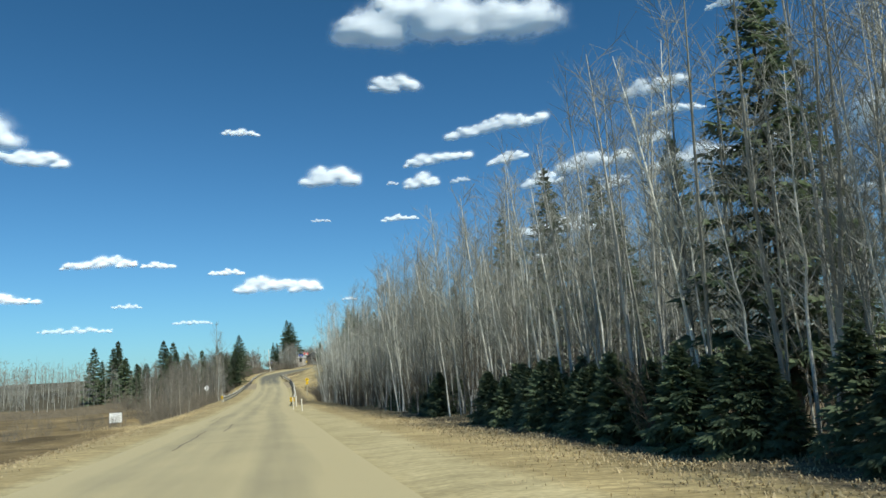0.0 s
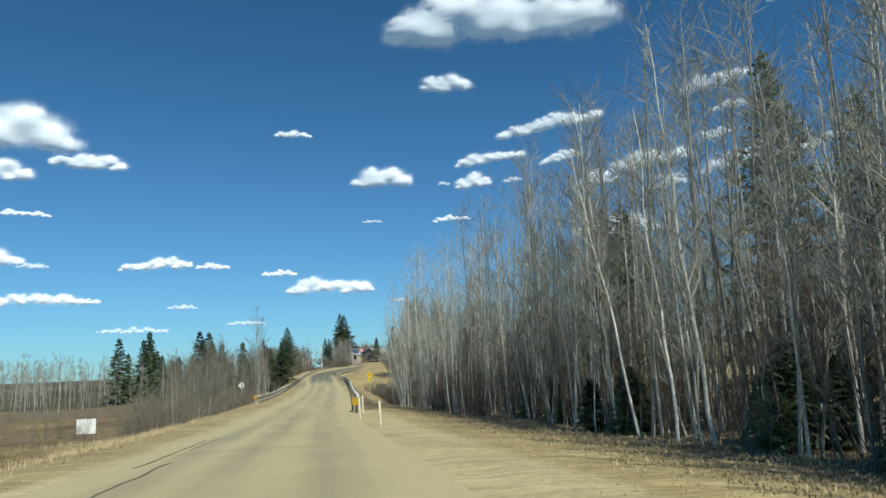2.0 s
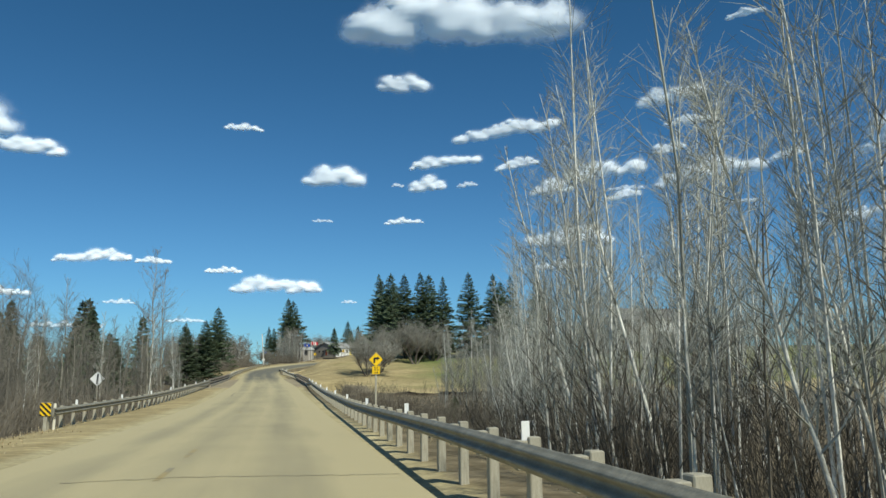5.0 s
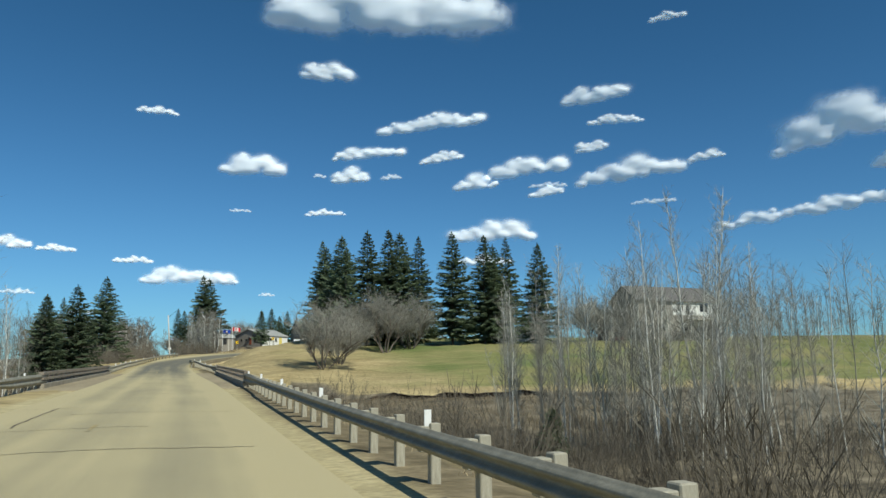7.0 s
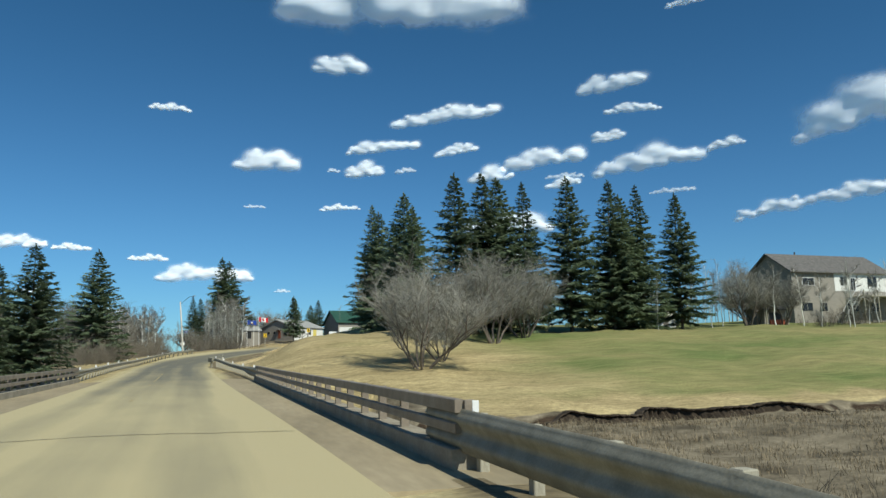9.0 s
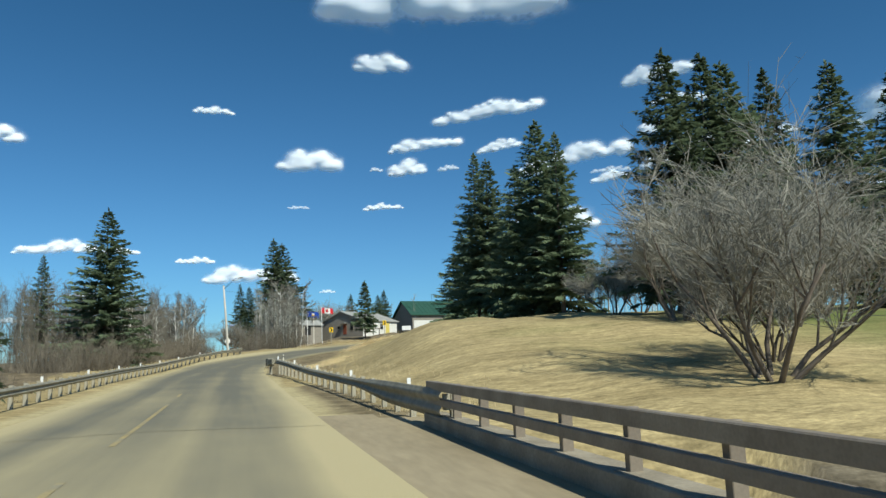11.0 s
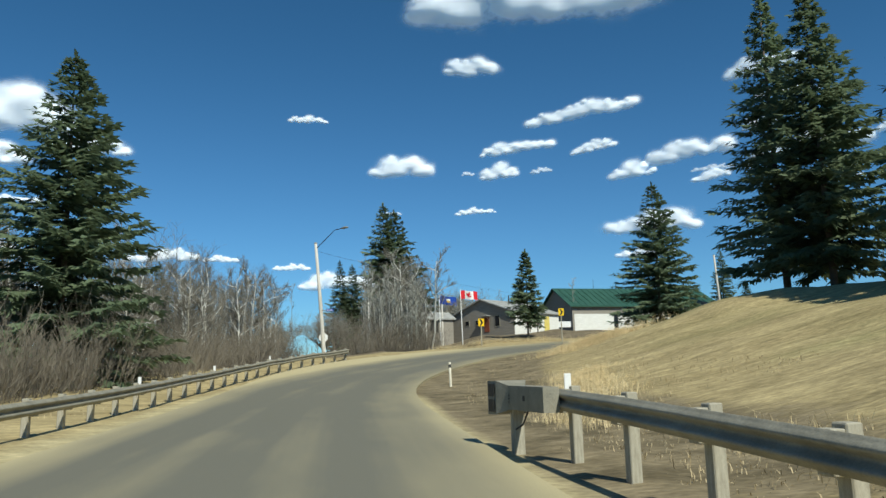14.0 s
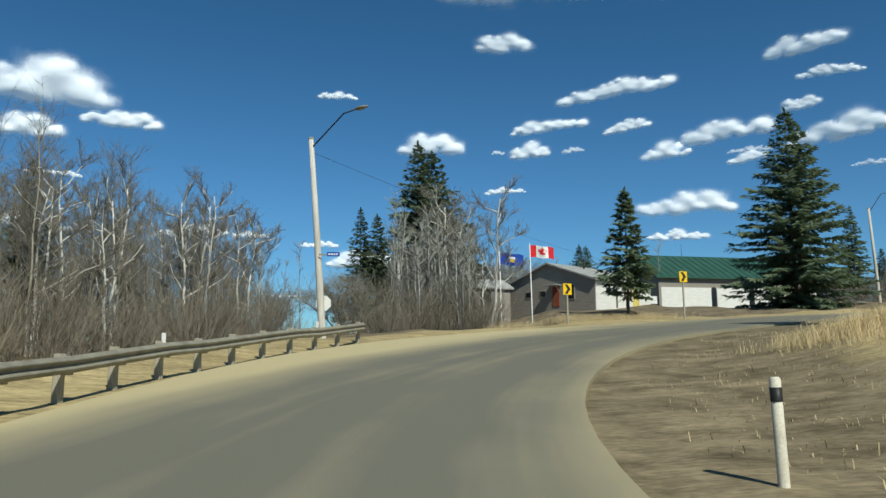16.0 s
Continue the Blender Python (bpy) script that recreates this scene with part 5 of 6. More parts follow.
def street_lamp(base, top, head, label, signs=False):
    t = thing("street_lamp", label, "street lamp", "street lamps")
    x, y = base
    z = land_z(x, y)
    t.matrix_basis = pose(x, y, z)
    tp = Vector((top[0] - x, top[1] - y, top[2] - z))
    hd = Vector((head[0] - x, head[1] - y, head[2] - z))
    tube_part("pole", t, M["pole"], ((0, 0, -0.6), tp * 0.5, tp), (0.17, 0.14, 0.11), 12, "leaning weathered wooden pole")
    elbow = hd - Vector(((hd - tp).x, (hd - tp).y, 0)).normalized() * 0.75
    elbow.z = hd.z - 0.05
    tube_part("arm", t, M["black"], (tp * 0.955, elbow, hd), (0.035, 0.032, 0.03), 8, "dark steel arm")
    d = (hd - elbow).normalized()
    vs, fs = [], []
    tube(vs, fs, [hd - d * 0.08, hd + d * 0.02, hd + d * 0.35, hd + d * 0.62], [0.06, 0.13, 0.15, 0.05], 10)
    o = raw("lamp_head", [(a, b, hd.z + (c - hd.z) * 0.55) for a, b, c in vs], fs, M["galv"], t, smooth=True)
    tube_part("pole_cap", t, M["galv"], (tp, tp + Vector((0, 0, 0.08))), (0.125, 0.11), 12)
    if signs:
        n = t
        b = box_part("street_name_plate", n, M["blue"], 0.12, -0.30, 3.6, 0.66, -0.285, 3.79, 0.003, "blue street name plate with white lettering bars")
        for k in range(4):
            box_part("lettering_bar", n, M["white"], 0.18 + 0.11 * k, -0.306, 3.66, 0.26 + 0.11 * k, -0.301, 3.73, 0.0)
        box_part("sign_strap", n, M["galv"], -0.25, -0.2, 3.65, 0.08, -0.185, 3.72, 0.002)
    return t


M["blue"] = mat("sign_blue", (0.01, 0.05, 0.30), (0.015, 0.06, 0.34), 3, 0.4)
street_lamp((-12.74, 329.0), (-13.46, 329.1, 13.9), (-11.35, 327.4, 14.78), "leaning wooden street lamp pole with a steel arm", True)
street_lamp((37.1, 366.4), (36.7, 366.4, 18.6), (38.7, 366.0, 20.1), "wooden street lamp pole with a raised steel arm by the houses")


def stop_sign_back():
    x, y = -13.0, 331.6
    z = land_z(x, y)
    t = thing("stop_sign", "bare metal back of an octagonal stop sign", "road sign")
    t.matrix_basis = pose(x, y, z, 0, 0, -8)
    h = 6.7 - z
    box_part("post", t, M["post"], -0.045, -0.1, -0.4, 0.045, -0.01, h + 0.3, 0.006)
    plate("panel", t, M["white"], [(0.38 * math.cos(math.pi / 8 + k * math.pi / 4), h + 0.38 * math.sin(math.pi / 8 + k * math.pi / 4)) for k in range(8)], 0.0)
    return t


stop_sign_back()


def utility_pole(x, y, h):
    z = land_z(x, y)
    t = thing("utility_pole", "plain grey wooden utility pole above the thicket", "pole", "utility poles")
    t.matrix_basis = pose(x, y, z)
    tube_part("pole", t, M["pole"], ((0, 0, -0.5), (0, 0, h)), (0.12, 0.09), 10)
    return t


utility_pole(-9.3, 362.0, 6.5)
utility_pole(0.6, 372.0, 6.0)


def cable(a, b, sag):
    pts = [Vector(a).lerp(Vector(b), i / 24) - Vector((0, 0, sag * 4 * (i / 24) * (1 - i / 24))) for i in range(25)]
    vs, fs = [], []
    tube(vs, fs, pts, [0.009] * 25, 5)
    return tagged(raw("overhead_cable", vs, fs, M["black"]), "thin black overhead service cable", "cable")


cable((-13.4, 329.1, 13.3), (17.5, 386.0, 15.5), 0.5)


def flag(x, y, h, kind):
    z = land_z(x, y)
    t = thing("flagpole", "blue provincial flag on a white pole" if kind == "blue" else "red and white maple leaf flag on a white pole", "flag", "flagpoles by the road")
    t.matrix_basis = pose(x, y, z, 0, -1, 0)
    tube_part("pole", t, M["white"], ((0, 0, -0.4), (0, 0, h)), (0.045, 0.035), 10)
    tube_part("finial", t, M["white"], ((0, 0, h), (0, 0, h + 0.05), (0, 0, h + 0.1)), (0.02, 0.05, 0.01), 8)
    w, hh = 1.9, 0.95

    def cloth(u, v):
        return (0.04 + u * w, 0.16 * math.sin(u * 7.5 + v) * (0.2 + u), h - 0.08 - hh * (1 - v) - 0.22 * u * u + 0.05 * math.sin(u * 9))

    def panel(name, u0, u1, material, off=0.0, v0=0.0, v1=1.0):
        nu, nv = 10, 5
        vs = [(cloth(u0 + (u1 - u0) * i / nu, v0 + (v1 - v0) * j / nv)) for i in range(nu + 1) for j in range(nv + 1)]
        vs = [(a, b - off, c) for a, b, c in vs] + [(a, b + 0.004 + off, c) for a, b, c in vs]
        n = (nu + 1) * (nv + 1)
        fs = []
        for i in range(nu):
            for j in range(nv):
                p = i * (nv + 1) + j
                fs += [(p, p + nv + 1, p + nv + 2, p + 1), (n + p + 1, n + p + nv + 2, n + p + nv + 1, n + p)]
        return raw(name, vs, fs, M[material], t, smooth=True)

    if kind == "blue":
        panel("flag", 0, 1, "blue")
        panel("emblem_band", 0.38, 0.62, "white", 0.006, 0.52, 0.74)
        panel("emblem_field", 0.40, 0.60, "yellow", 0.006, 0.30, 0.50)
    else:
        panel("flag_band", 0, 0.25, "red")
        panel("flag_middle", 0.25, 0.75, "white")
        panel("flag_band", 0.75, 1, "red")
        leaf = ((0, -0.34), (0.02, -0.18), (0.22, -0.21), (0.19, -0.12), (0.36, 0.06), (0.29, 0.10), (0.32, 0.22), (0.20, 0.20), (0.12, 0.12), (0.14, 0.32), (0.07, 0.28), (0, 0.42))
        out = list(leaf) + [(-a, b) for a, b in leaf[-2:0:-1]]
        vs = []
        for a, b in out:
            q = cloth(0.5 + a / w, 0.5 + b / hh)
            vs.append((q[0], q[1] - 0.012, q[2]))
        c = cloth(0.5, 0.5)
        vs.append((c[0], c[1] - 0.012, c[2]))
        n = len(out)
        raw("maple_leaf", vs, [(n, i, (i + 1) % n) for i in range(n)], M["red"], t)
    return t


M["red"] = mat("flag_red", (0.55, 0.01, 0.02), (0.62, 0.02, 0.03), 3, 0.7)
flag(-1.25, 355.2, 6.1, "blue")
flag(1.15, 355.0, 6.2, "red")


def roadside_panel(x, y, z):
    t = thing("notice_board", "plain white panel on two short legs by the far hedge", "sign")
    zb = land_z(x, y)
    t.matrix_basis = pose(x, y, zb, 0, 0, 10)
    h = z - zb
    box_part("panel", t, M["white"], -0.9, 0, h - 0.75, 0.9, 0.06, h + 0.75, 0.01)
    for sx in (-0.7, 0.7):
        box_part("leg", t, M["post"], sx - 0.05, 0.065, -0.4, sx + 0.05, 0.165, h + 0.5, 0.006)
    return t


roadside_panel(41.1, 370.0, 11.29)


# ---------- buildings ----------
M["greywall"] = mat("grey_siding", (0.235, 0.215, 0.18), (0.32, 0.29, 0.25), 1.2, 0.9, fine=0.12, stretch=(1, 1, 8))
M["whitewall"] = mat("white_siding", (0.66, 0.65, 0.60), (0.78, 0.77, 0.73), 1.2, 0.7, fine=0.05, stretch=(1, 1, 6))
M["shingle"] = mat("grey_shingles", (0.25, 0.25, 0.235), (0.38, 0.38, 0.36), 2.0, 0.95, fine=0.2, bump=0.2)
M["darkshingle"] = mat("dark_shingles", (0.10, 0.095, 0.09), (0.16, 0.15, 0.14), 2.0, 0.95, fine=0.2, bump=0.2)
M["greenroof"] = mat("green_metal_roof", (0.03, 0.085, 0.058), (0.045, 0.115, 0.08), 0.8, 0.45, 0.1, fine=0.06)
M["glass"] = mat("dark_window_glass", (0.012, 0.013, 0.015), (0.025, 0.026, 0.03), 1, 0.2, spec=0.35)
M["paleyellow"] = mat("yellow_door_paint", (0.62, 0.50, 0.12), (0.70, 0.58, 0.18), 2, 0.6, fine=0.05)
M["redbrown"] = mat("red_brown_boards", (0.22, 0.06, 0.03), (0.30, 0.09, 0.05), 2, 0.8, fine=0.1)


def local(corner, heading):
    """A pose at a house's front corner; local x runs along the front wall, local -y looks out of it."""
    return Matrix.Translation(corner) @ Matrix.Rotation(radians(heading), 4, "Z")


def window(t, x, z, w, h, y=0.0, frame="white"):
    o = box_part("window", t, M[frame], x, y - 0.05, z, x + w, y - 0.003, z + h, 0.006)
    b = 0.06
    for k in range(2):
        a = x + b + k * (w - b) / 2
        box_part("pane", o, M["glass"], a, y - 0.056, z + b, a + (w - 3 * b) / 2, y - 0.0505, z + h - b, 0.0)
    return o


def gable_house(name, label, m, w, l, eave, ridge, walls, roof, over=0.35, along_x=True):
    """Walls with gables and a pitched roof. The ridge runs along local x, or along local y."""
    t = thing(name, label, "house")
    t.matrix_basis = m
    bm = bmesh.new()
    if along_x:
        pr = [(0, 0, 0), (0, l, 0), (0, l, eave), (0, l / 2, ridge), (0, 0, eave)]
        off = Vector((w, 0, 0))
    else:
        pr = [(w, 0, 0), (0, 0, 0), (0, 0, eave), (w / 2, 0, ridge), (w, 0, eave)]
        off = Vector((0, l, 0))
    a = [bm.verts.new((p[0], p[1], p[2] - (2.2 if p[2] == 0 else 0))) for p in pr]
    b = [bm.verts.new((v.co + off)) for v in a]
    bm.faces.new(a)
    bm.faces.new(b[::-1])
    for i in range(5):
        bm.faces.new((a[i], b[i], b[(i + 1) % 5], a[(i + 1) % 5]))
    bmesh.ops.recalc_face_normals(bm, faces=bm.faces)
    part("wall_shell", bm, M[walls], t)
    th = 0.16
    half = (l if along_x else w) / 2
    rise = (ridge - eave) / half
    for sgn in (0, 1):
        bm = bmesh.new()
        e0, e1 = -over, half
        sec = [(e0, eave + rise * e0 + 0.02), (e1, ridge + 0.02), (e1, ridge + 0.02 + th), (e0, eave + rise * e0 + 0.02 + th)]
        long0, long1 = -over, (w if along_x else l) + over
        rows = []
        for q in (long0, long1):
            row = []
            for c, z in sec:
                c2 = c if sgn == 0 else 2 * half - c
                row.append(bm.verts.new((q, c2, z) if along_x else (c2, q, z)))
            rows.append(row)
        for i in range(4):
            bm.faces.new((rows[0][i], rows[0][(i + 1) % 4], rows[1][(i + 1) % 4], rows[1][i]))
        bm.faces.new(rows[0][::-1])
        bm.faces.new(rows[1])
        bmesh.ops.recalc_face_normals(bm, faces=bm.faces)
        part("roof_slope", bm, M[roof], t)
    return t


# grey and white house: its white front looks to the road, its grey gable to the bend
A = (9.4, 367.0)
hm = local((A[0], A[1], 9.25), 39.0)
house = gable_house("cottage", "low cottage, grey gable, white front, pale shingle roof", hm, 9.5, 11.4, 2.35, 4.3, "greywall", "shingle")
box_part("front_cladding", house, M["whitewall"], 0.05, -0.045, -1.6, 9.45, -0.004, 2.2, 0.0, "white painted front wall")
window(house, 1.6, 1.0, 2.0, 0.75, -0.046, "whitewall")
window(house, 4.6, 0.7, 0.9, 1.2, -0.046, "whitewall")
box_part("door", house, M["paleyellow"], 6.2, -0.09, 0.0, 7.3, -0.048, 2.0, 0.005, "pale yellow door")
g2 = new("gable_wall_fittings")
g2.parent = house
g2.matrix_basis = Matrix.Rotation(radians(90), 4, "Z") @ Matrix.Translation((0, 0, 0))
# windows and a door with a little hood on the gable
for yy, zz0, w_, h_ in ((2.4, 0.6, 0.9, 1.5), (6.0, 1.0, 0.8, 0.7), (7.9, 1.0, 0.8, 0.7)):
    o = box_part("gable_window", house, M["post"], -0.05, yy, zz0, -0.004, yy + w_, zz0 + h_, 0.006)
    box_part("pane", o, M["glass"], -0.056, yy + 0.07, zz0 + 0.07, -0.0505, yy + w_ - 0.07, zz0 + h_ - 0.07, 0.0)
box_part("side_door", house, M["redbrown"], -0.06, 4.3, 0.0, -0.004, 5.15, 1.95, 0.005, "red-brown side door")
box_part("door_hood", house, M["shingle"], -0.9, 4.0, 2.05, -0.02, 5.5, 2.13, 0.01)
tube_part("hood_brace", house, M["post"], ((-0.85, 4.1, 2.05), (-0.03, 4.1, 1.2)), (0.03, 0.03), 6)
tube_part("chimney_pipe", house, M["black"], ((4.5, 4.6, 4.1), (4.5, 4.6, 5.1)), (0.09, 0.09), 8)
bpy.data.objects.remove(g2)
hr = thing("hitching_rail", "small dark wooden rail fence before the cottage", "fence")
hr.matrix_basis = hm @ Matrix.Translation((1.2, -1.6, 0))
for k in (0, 1.6):
    box_part("post", hr, M["darkbark"], k - 0.06, -0.06, -0.4, k + 0.06, 0.06, 0.95, 0.008)
box_part("rail", hr, M["darkbark"], -0.05, -0.04, 0.75, 1.65, 0.04, 0.87, 0.008)
tube_part("brace", hr, M["darkbark"], ((0.05, 0, 0.05), (1.55, 0, 0.8)), (0.035, 0.035), 6)

# long hall with a green metal roof
gm = local((22.3, 386.0, 10.4), 9)
hall = gable_house("village_hall", "long hall with a green metal roof, grey and white front", gm, 26.0, 13.0, 3.6, 6.9, "greywall", "greenroof", 0.5)
for k, (a, b) in enumerate(((0.3, 7.0), (7.8, 12.2), (13.0, 19.0), (19.9, 25.6))):
    box_part("front_panel", hall, M["whitewall"], a, -0.05, -0.9, b, -0.004, 2.3, 0.0, "white lower wall panel")
for a in (7.05, 12.25, 19.1):
    bm = bmesh.new()
    pts = [(0, 0), (0.68, 0), (0.68, 1.9), (0.55, 2.25), (0.34, 2.4), (0.13, 2.25), (0, 1.9)]
    f0 = bm.faces.new([bm.verts.new((a + p, -0.04, q + 0.05)) for p, q in pts])
    ex = bmesh.ops.extrude_face_region(bm, geom=[f0])
    bmesh.ops.translate(bm, vec=(0, 0.034, 0), verts=[v for v in ex["geom"] if isinstance(v, bmesh.types.BMVert)])
    bmesh.ops.recalc_face_normals(bm, faces=bm.faces)
    part("arched_window", bm, M["glass"], hall)
for k in range(26):
    box_part("roof_seam", hall, M["greenroof"], k + 0.45, 0, 0, k + 0.49, 7.6, 0.05, 0.0).matrix_basis = Matrix.Translation((0, -0.5, 3.6 - 0.25 + 0.18)) @ Matrix.Rotation(math.atan2(3.3, 6.5), 4, "X")
box_part("notice_panel", hall, M["white"], -2.6, -0.6, 0.2, -0.6, -0.5, 1.1, 0.01)
tube_part("antenna", hall, M["black"], ((7.0, 6.5, 6.8), (7.0, 6.5, 8.6)), (0.03, 0.02), 6)

# shack behind the flags
sm = local((-2.2, 371.0, 9.3), 20)
shack = gable_house("shack", "small grey wooden shack with a rusty pale roof", sm, 4.6, 4.0, 1.9, 2.8, "greywall", "shingle", 0.3)
# the doorway's inner shade, painted as a flat black panel on the wall
box_part("doorway", shack, M["black"], 1.2, -0.03, 0.0, 2.4, -0.003, 1.7, 0.0)

# big house beyond the lawn; its left wall's shadow is put into the grey
bm_ = local((77.0, 284.0, 6.4), 4)
big = gable_house("two_storey_house", "wide two-storey house, shadow-grey walls, white upper corner, deck and dark roof", bm_, 19.5, 9.0, 8.5, 11.5, "greywall", "darkshingle", 0.6)
box_part("upper_cladding", big, M["whitewall"], 8.4, -0.06, 5.4, 19.52, -0.004, 8.45, 0.0, "white upper storey siding")
for x_, z_, w_, h_, f_ in ((15.2, 6.2, 1.9, 1.5, "black"), (9.6, 6.3, 1.3, 1.3, "black"), (11.6, 5.5, 1.0, 2.0, "white")):
    window(big, x_, z_, w_, h_, -0.062, f_)
for x_, w_ in ((1.5, 2.2), (5.2, 1.4), (10.5, 2.4), (15.5, 2.0)):
    window(big, x_, 2.2, w_, 1.4, -0.004, "post")
window(big, 2.0, 6.2, 2.4, 1.2, -0.004)
box_part("deck_floor", big, M["post"], 10.6, -3.2, 4.3, 19.4, -0.07, 4.45, 0.01)
for k in range(4):
    box_part("deck_post", big, M["post"], 10.7 + k * 2.85, -3.15, -0.8, 10.85 + k * 2.85, -3.0, 5.4, 0.008)
box_part("deck_rail", big, M["white"], 10.6, -3.16, 5.35, 19.4, -3.06, 5.45, 0.008)
for k in range(22):
    box_part("baluster", big, M["white"], 10.9 + k * 0.38, -3.13, 4.45, 10.94 + k * 0.38, -3.09, 5.35, 0.0)
for k in range(14):
    box_part("stair_tread", big, M["white"], 10.2 - k * 0.28, -3.1, 4.15 - k * 0.3, 10.55 - k * 0.28, -1.9, 4.2 - k * 0.3, 0.0)
for yy in (-3.12, -1.88):
    tube_part("stair_rail", big, M["white"], ((10.6, yy, 5.4), (6.6, yy, 1.1)), (0.05, 0.05), 6)
tube_part("roof_vent", big, M["black"], ((6.0, 5.0, 11.4), (6.0, 5.0, 12.2)), (0.12, 0.12), 8)

# play shed with a red-brown front rail, and a white shed under the spruces
ps = local((67.0, 278.2, land_z(67.0, 278.2)), 8)
shed = gable_house("garden_shed", "grey garden shed with an open front and a red-brown half wall", ps, 4.2, 3.4, 2.2, 2.9, "greywall", "darkshingle", 0.3)
# shade of the open front, put on the closed wall as a black board
box_part("opening", shed, M["black"], 0.9, -0.03, 0.75, 3.1, -0.003, 1.8, 0.0)
box_part("half_wall", shed, M["redbrown"], 0.8, -0.3, 0.0, 3.6, -0.06, 0.75, 0.01)
for k in (-0.1, 3.9):
    box_part("corner_post", shed, M["post"], k, -0.5, -0.4, k + 0.14, -0.36, 2.5, 0.008)
ws = local((51.0, 280.0, land_z(51, 280)), 10)
wshed = gable_house("white_shed", "small white shed with a pale gable roof under the spruces", ws, 3.4, 3.0, 1.9, 2.7, "whitewall", "shingle", 0.25, False)
box_part("door", wshed, M["greywall"], 1.2, -0.03, 0.0, 2.1, -0.003, 1.75, 0.0)


# ---------- road markings and cracks ----------
def road_patch(name, pts, width, material, dz=0.028):
    """A thin strip on the road along (station, offset) points."""
    vs, fs = [], []
    for k, (s, o) in enumerate(pts):
        f = (s + 200) / 2
        i = int(f)
        c = CL[i] * (1 - (f - i)) + CL[i + 1] * (f - i)
        tx, ty = TAN[i]
        k2 = min(k + 1, len(pts) - 1)
        k1 = max(k - 1, 0)
        ds, do = pts[k2][0] - pts[k1][0], pts[k2][1] - pts[k1][1]
        ln = math.hypot(ds, do) or 1
        for sg in (-1, 1):
            s2, o2 = -do / ln * width / 2 * sg, ds / ln * width / 2 * sg
            oo = o + o2
            vs.append((c[0] + ty * oo + tx * s2, c[1] - tx * oo + ty * s2, c[2] + dz - 0.02 * abs(oo)))
    for k in range(len(pts) - 1):
        fs.append((2 * k, 2 * k + 1, 2 * k + 3, 2 * k + 2))
    return raw(name, vs, fs, material, road)


M["tar"] = mat("crack_sealant", (0.08, 0.068, 0.05), (0.22, 0.185, 0.125), 2.0, 0.8)
M["patch"] = mat("asphalt_patch", (0.15, 0.135, 0.105), (0.26, 0.225, 0.165), 1.2, 0.9, fine=0.1)
M["line"] = mat("worn_yellow_paint", (0.42, 0.32, 0.13), (0.27, 0.245, 0.17), 1.5, 0.8, fine=0.15)
gc = random.Random(9)
CRACKS = ((31, -2.5, 3.2), (47, -3.6, 0.6), (62, -3.2, 2.6), (71, -1.0, 3.4), (92, -2.6, 3.4), (104, -3.0, 1.4), (116.3, -2.0, 3.6), (131, -3.4, 2.0), (148, -1.5, 3.3), (156, -3.5, 0.4), (164, -3.3, 2.9), (169, -3.6, 0.8), (174.5, -1.6, 3.2), (178, -3.6, 1.2), (183, -3.4, 2.8), (187.5, -3.5, 2.2), (192, -2.6, 3.3), (203.6, -3.7, 3.6), (224, -3.7, 3.6), (240.5, -3.7, 3.6))
for s, a, b in CRACKS:
    sk = gc.uniform(-0.4, 0.4)
    n = 28
    road_patch("crack", [(s + sk * (k / n - 0.5) * (b - a) * 0.25 + gc.uniform(-0.07, 0.07), a + (b - a) * k / n) for k in range(n + 1)], gc.uniform(0.03, 0.07), M["tar"])
for s, o, ln in ((28, -1.9, 14), (40, -0.9, 10), (50, -2.3, 9), (58, -2.9, 12), (64, -2.6, 7), (170, -2.4, 8)):
    road_patch("crack", [(s + ln * k / 10, o + gc.uniform(-0.06, 0.06)) for k in range(11)], 0.06, M["tar"])
for s in np.arange(90, 284, 2.0):
    if gc.random() < (0.1 if s < 228 else 0.55 if s < 246 else 0.15 if s < 258 else 0.0):
        road_patch("centre_line", [(s, -0.45), (s + 1.0, -0.45), (s + 1.95, -0.45)], 0.11, M["line"], 0.026)


# ---------- dry grass ----------
def grass_patch(name, label, spots, seed, hmin, hmax, blades=7, material="drygrass", wide=0.012):
    g = random.Random(seed)
    vs, fs = [], []
    zs = land([p[0] for p in spots], [p[1] for p in spots])
    for (x, y, k), z in zip(spots, zs):
        for _ in range(blades):
            a = g.uniform(0, 6.28)
            h = g.uniform(hmin, hmax) * k
            p = Vector((x + g.gauss(0, 0.28), y + g.gauss(0, 0.28), z - 0.04))
            ln = Vector((math.cos(a), math.sin(a), 0)) * h * g.uniform(0.2, 1.3)
            s = Vector((-math.sin(a), math.cos(a), 0)) * wide
            m = p + ln * 0.35 + Vector((0, 0, h * 0.65))
            e = p + ln + Vector((0, 0, h * g.uniform(0.45, 1)))
            b = len(vs)
            vs.extend((tuple(p - s), tuple(p + s), tuple(m + s * 0.8), tuple(m - s * 0.8), tuple(e)))
            fs.extend(((b, b + 1, b + 2, b + 3), (b + 3, b + 2, b + 4)))
    o = new(name, mesh_of(name, vs, fs, M[material]))
    return tagged(o, label, "grass", kind="stuff")


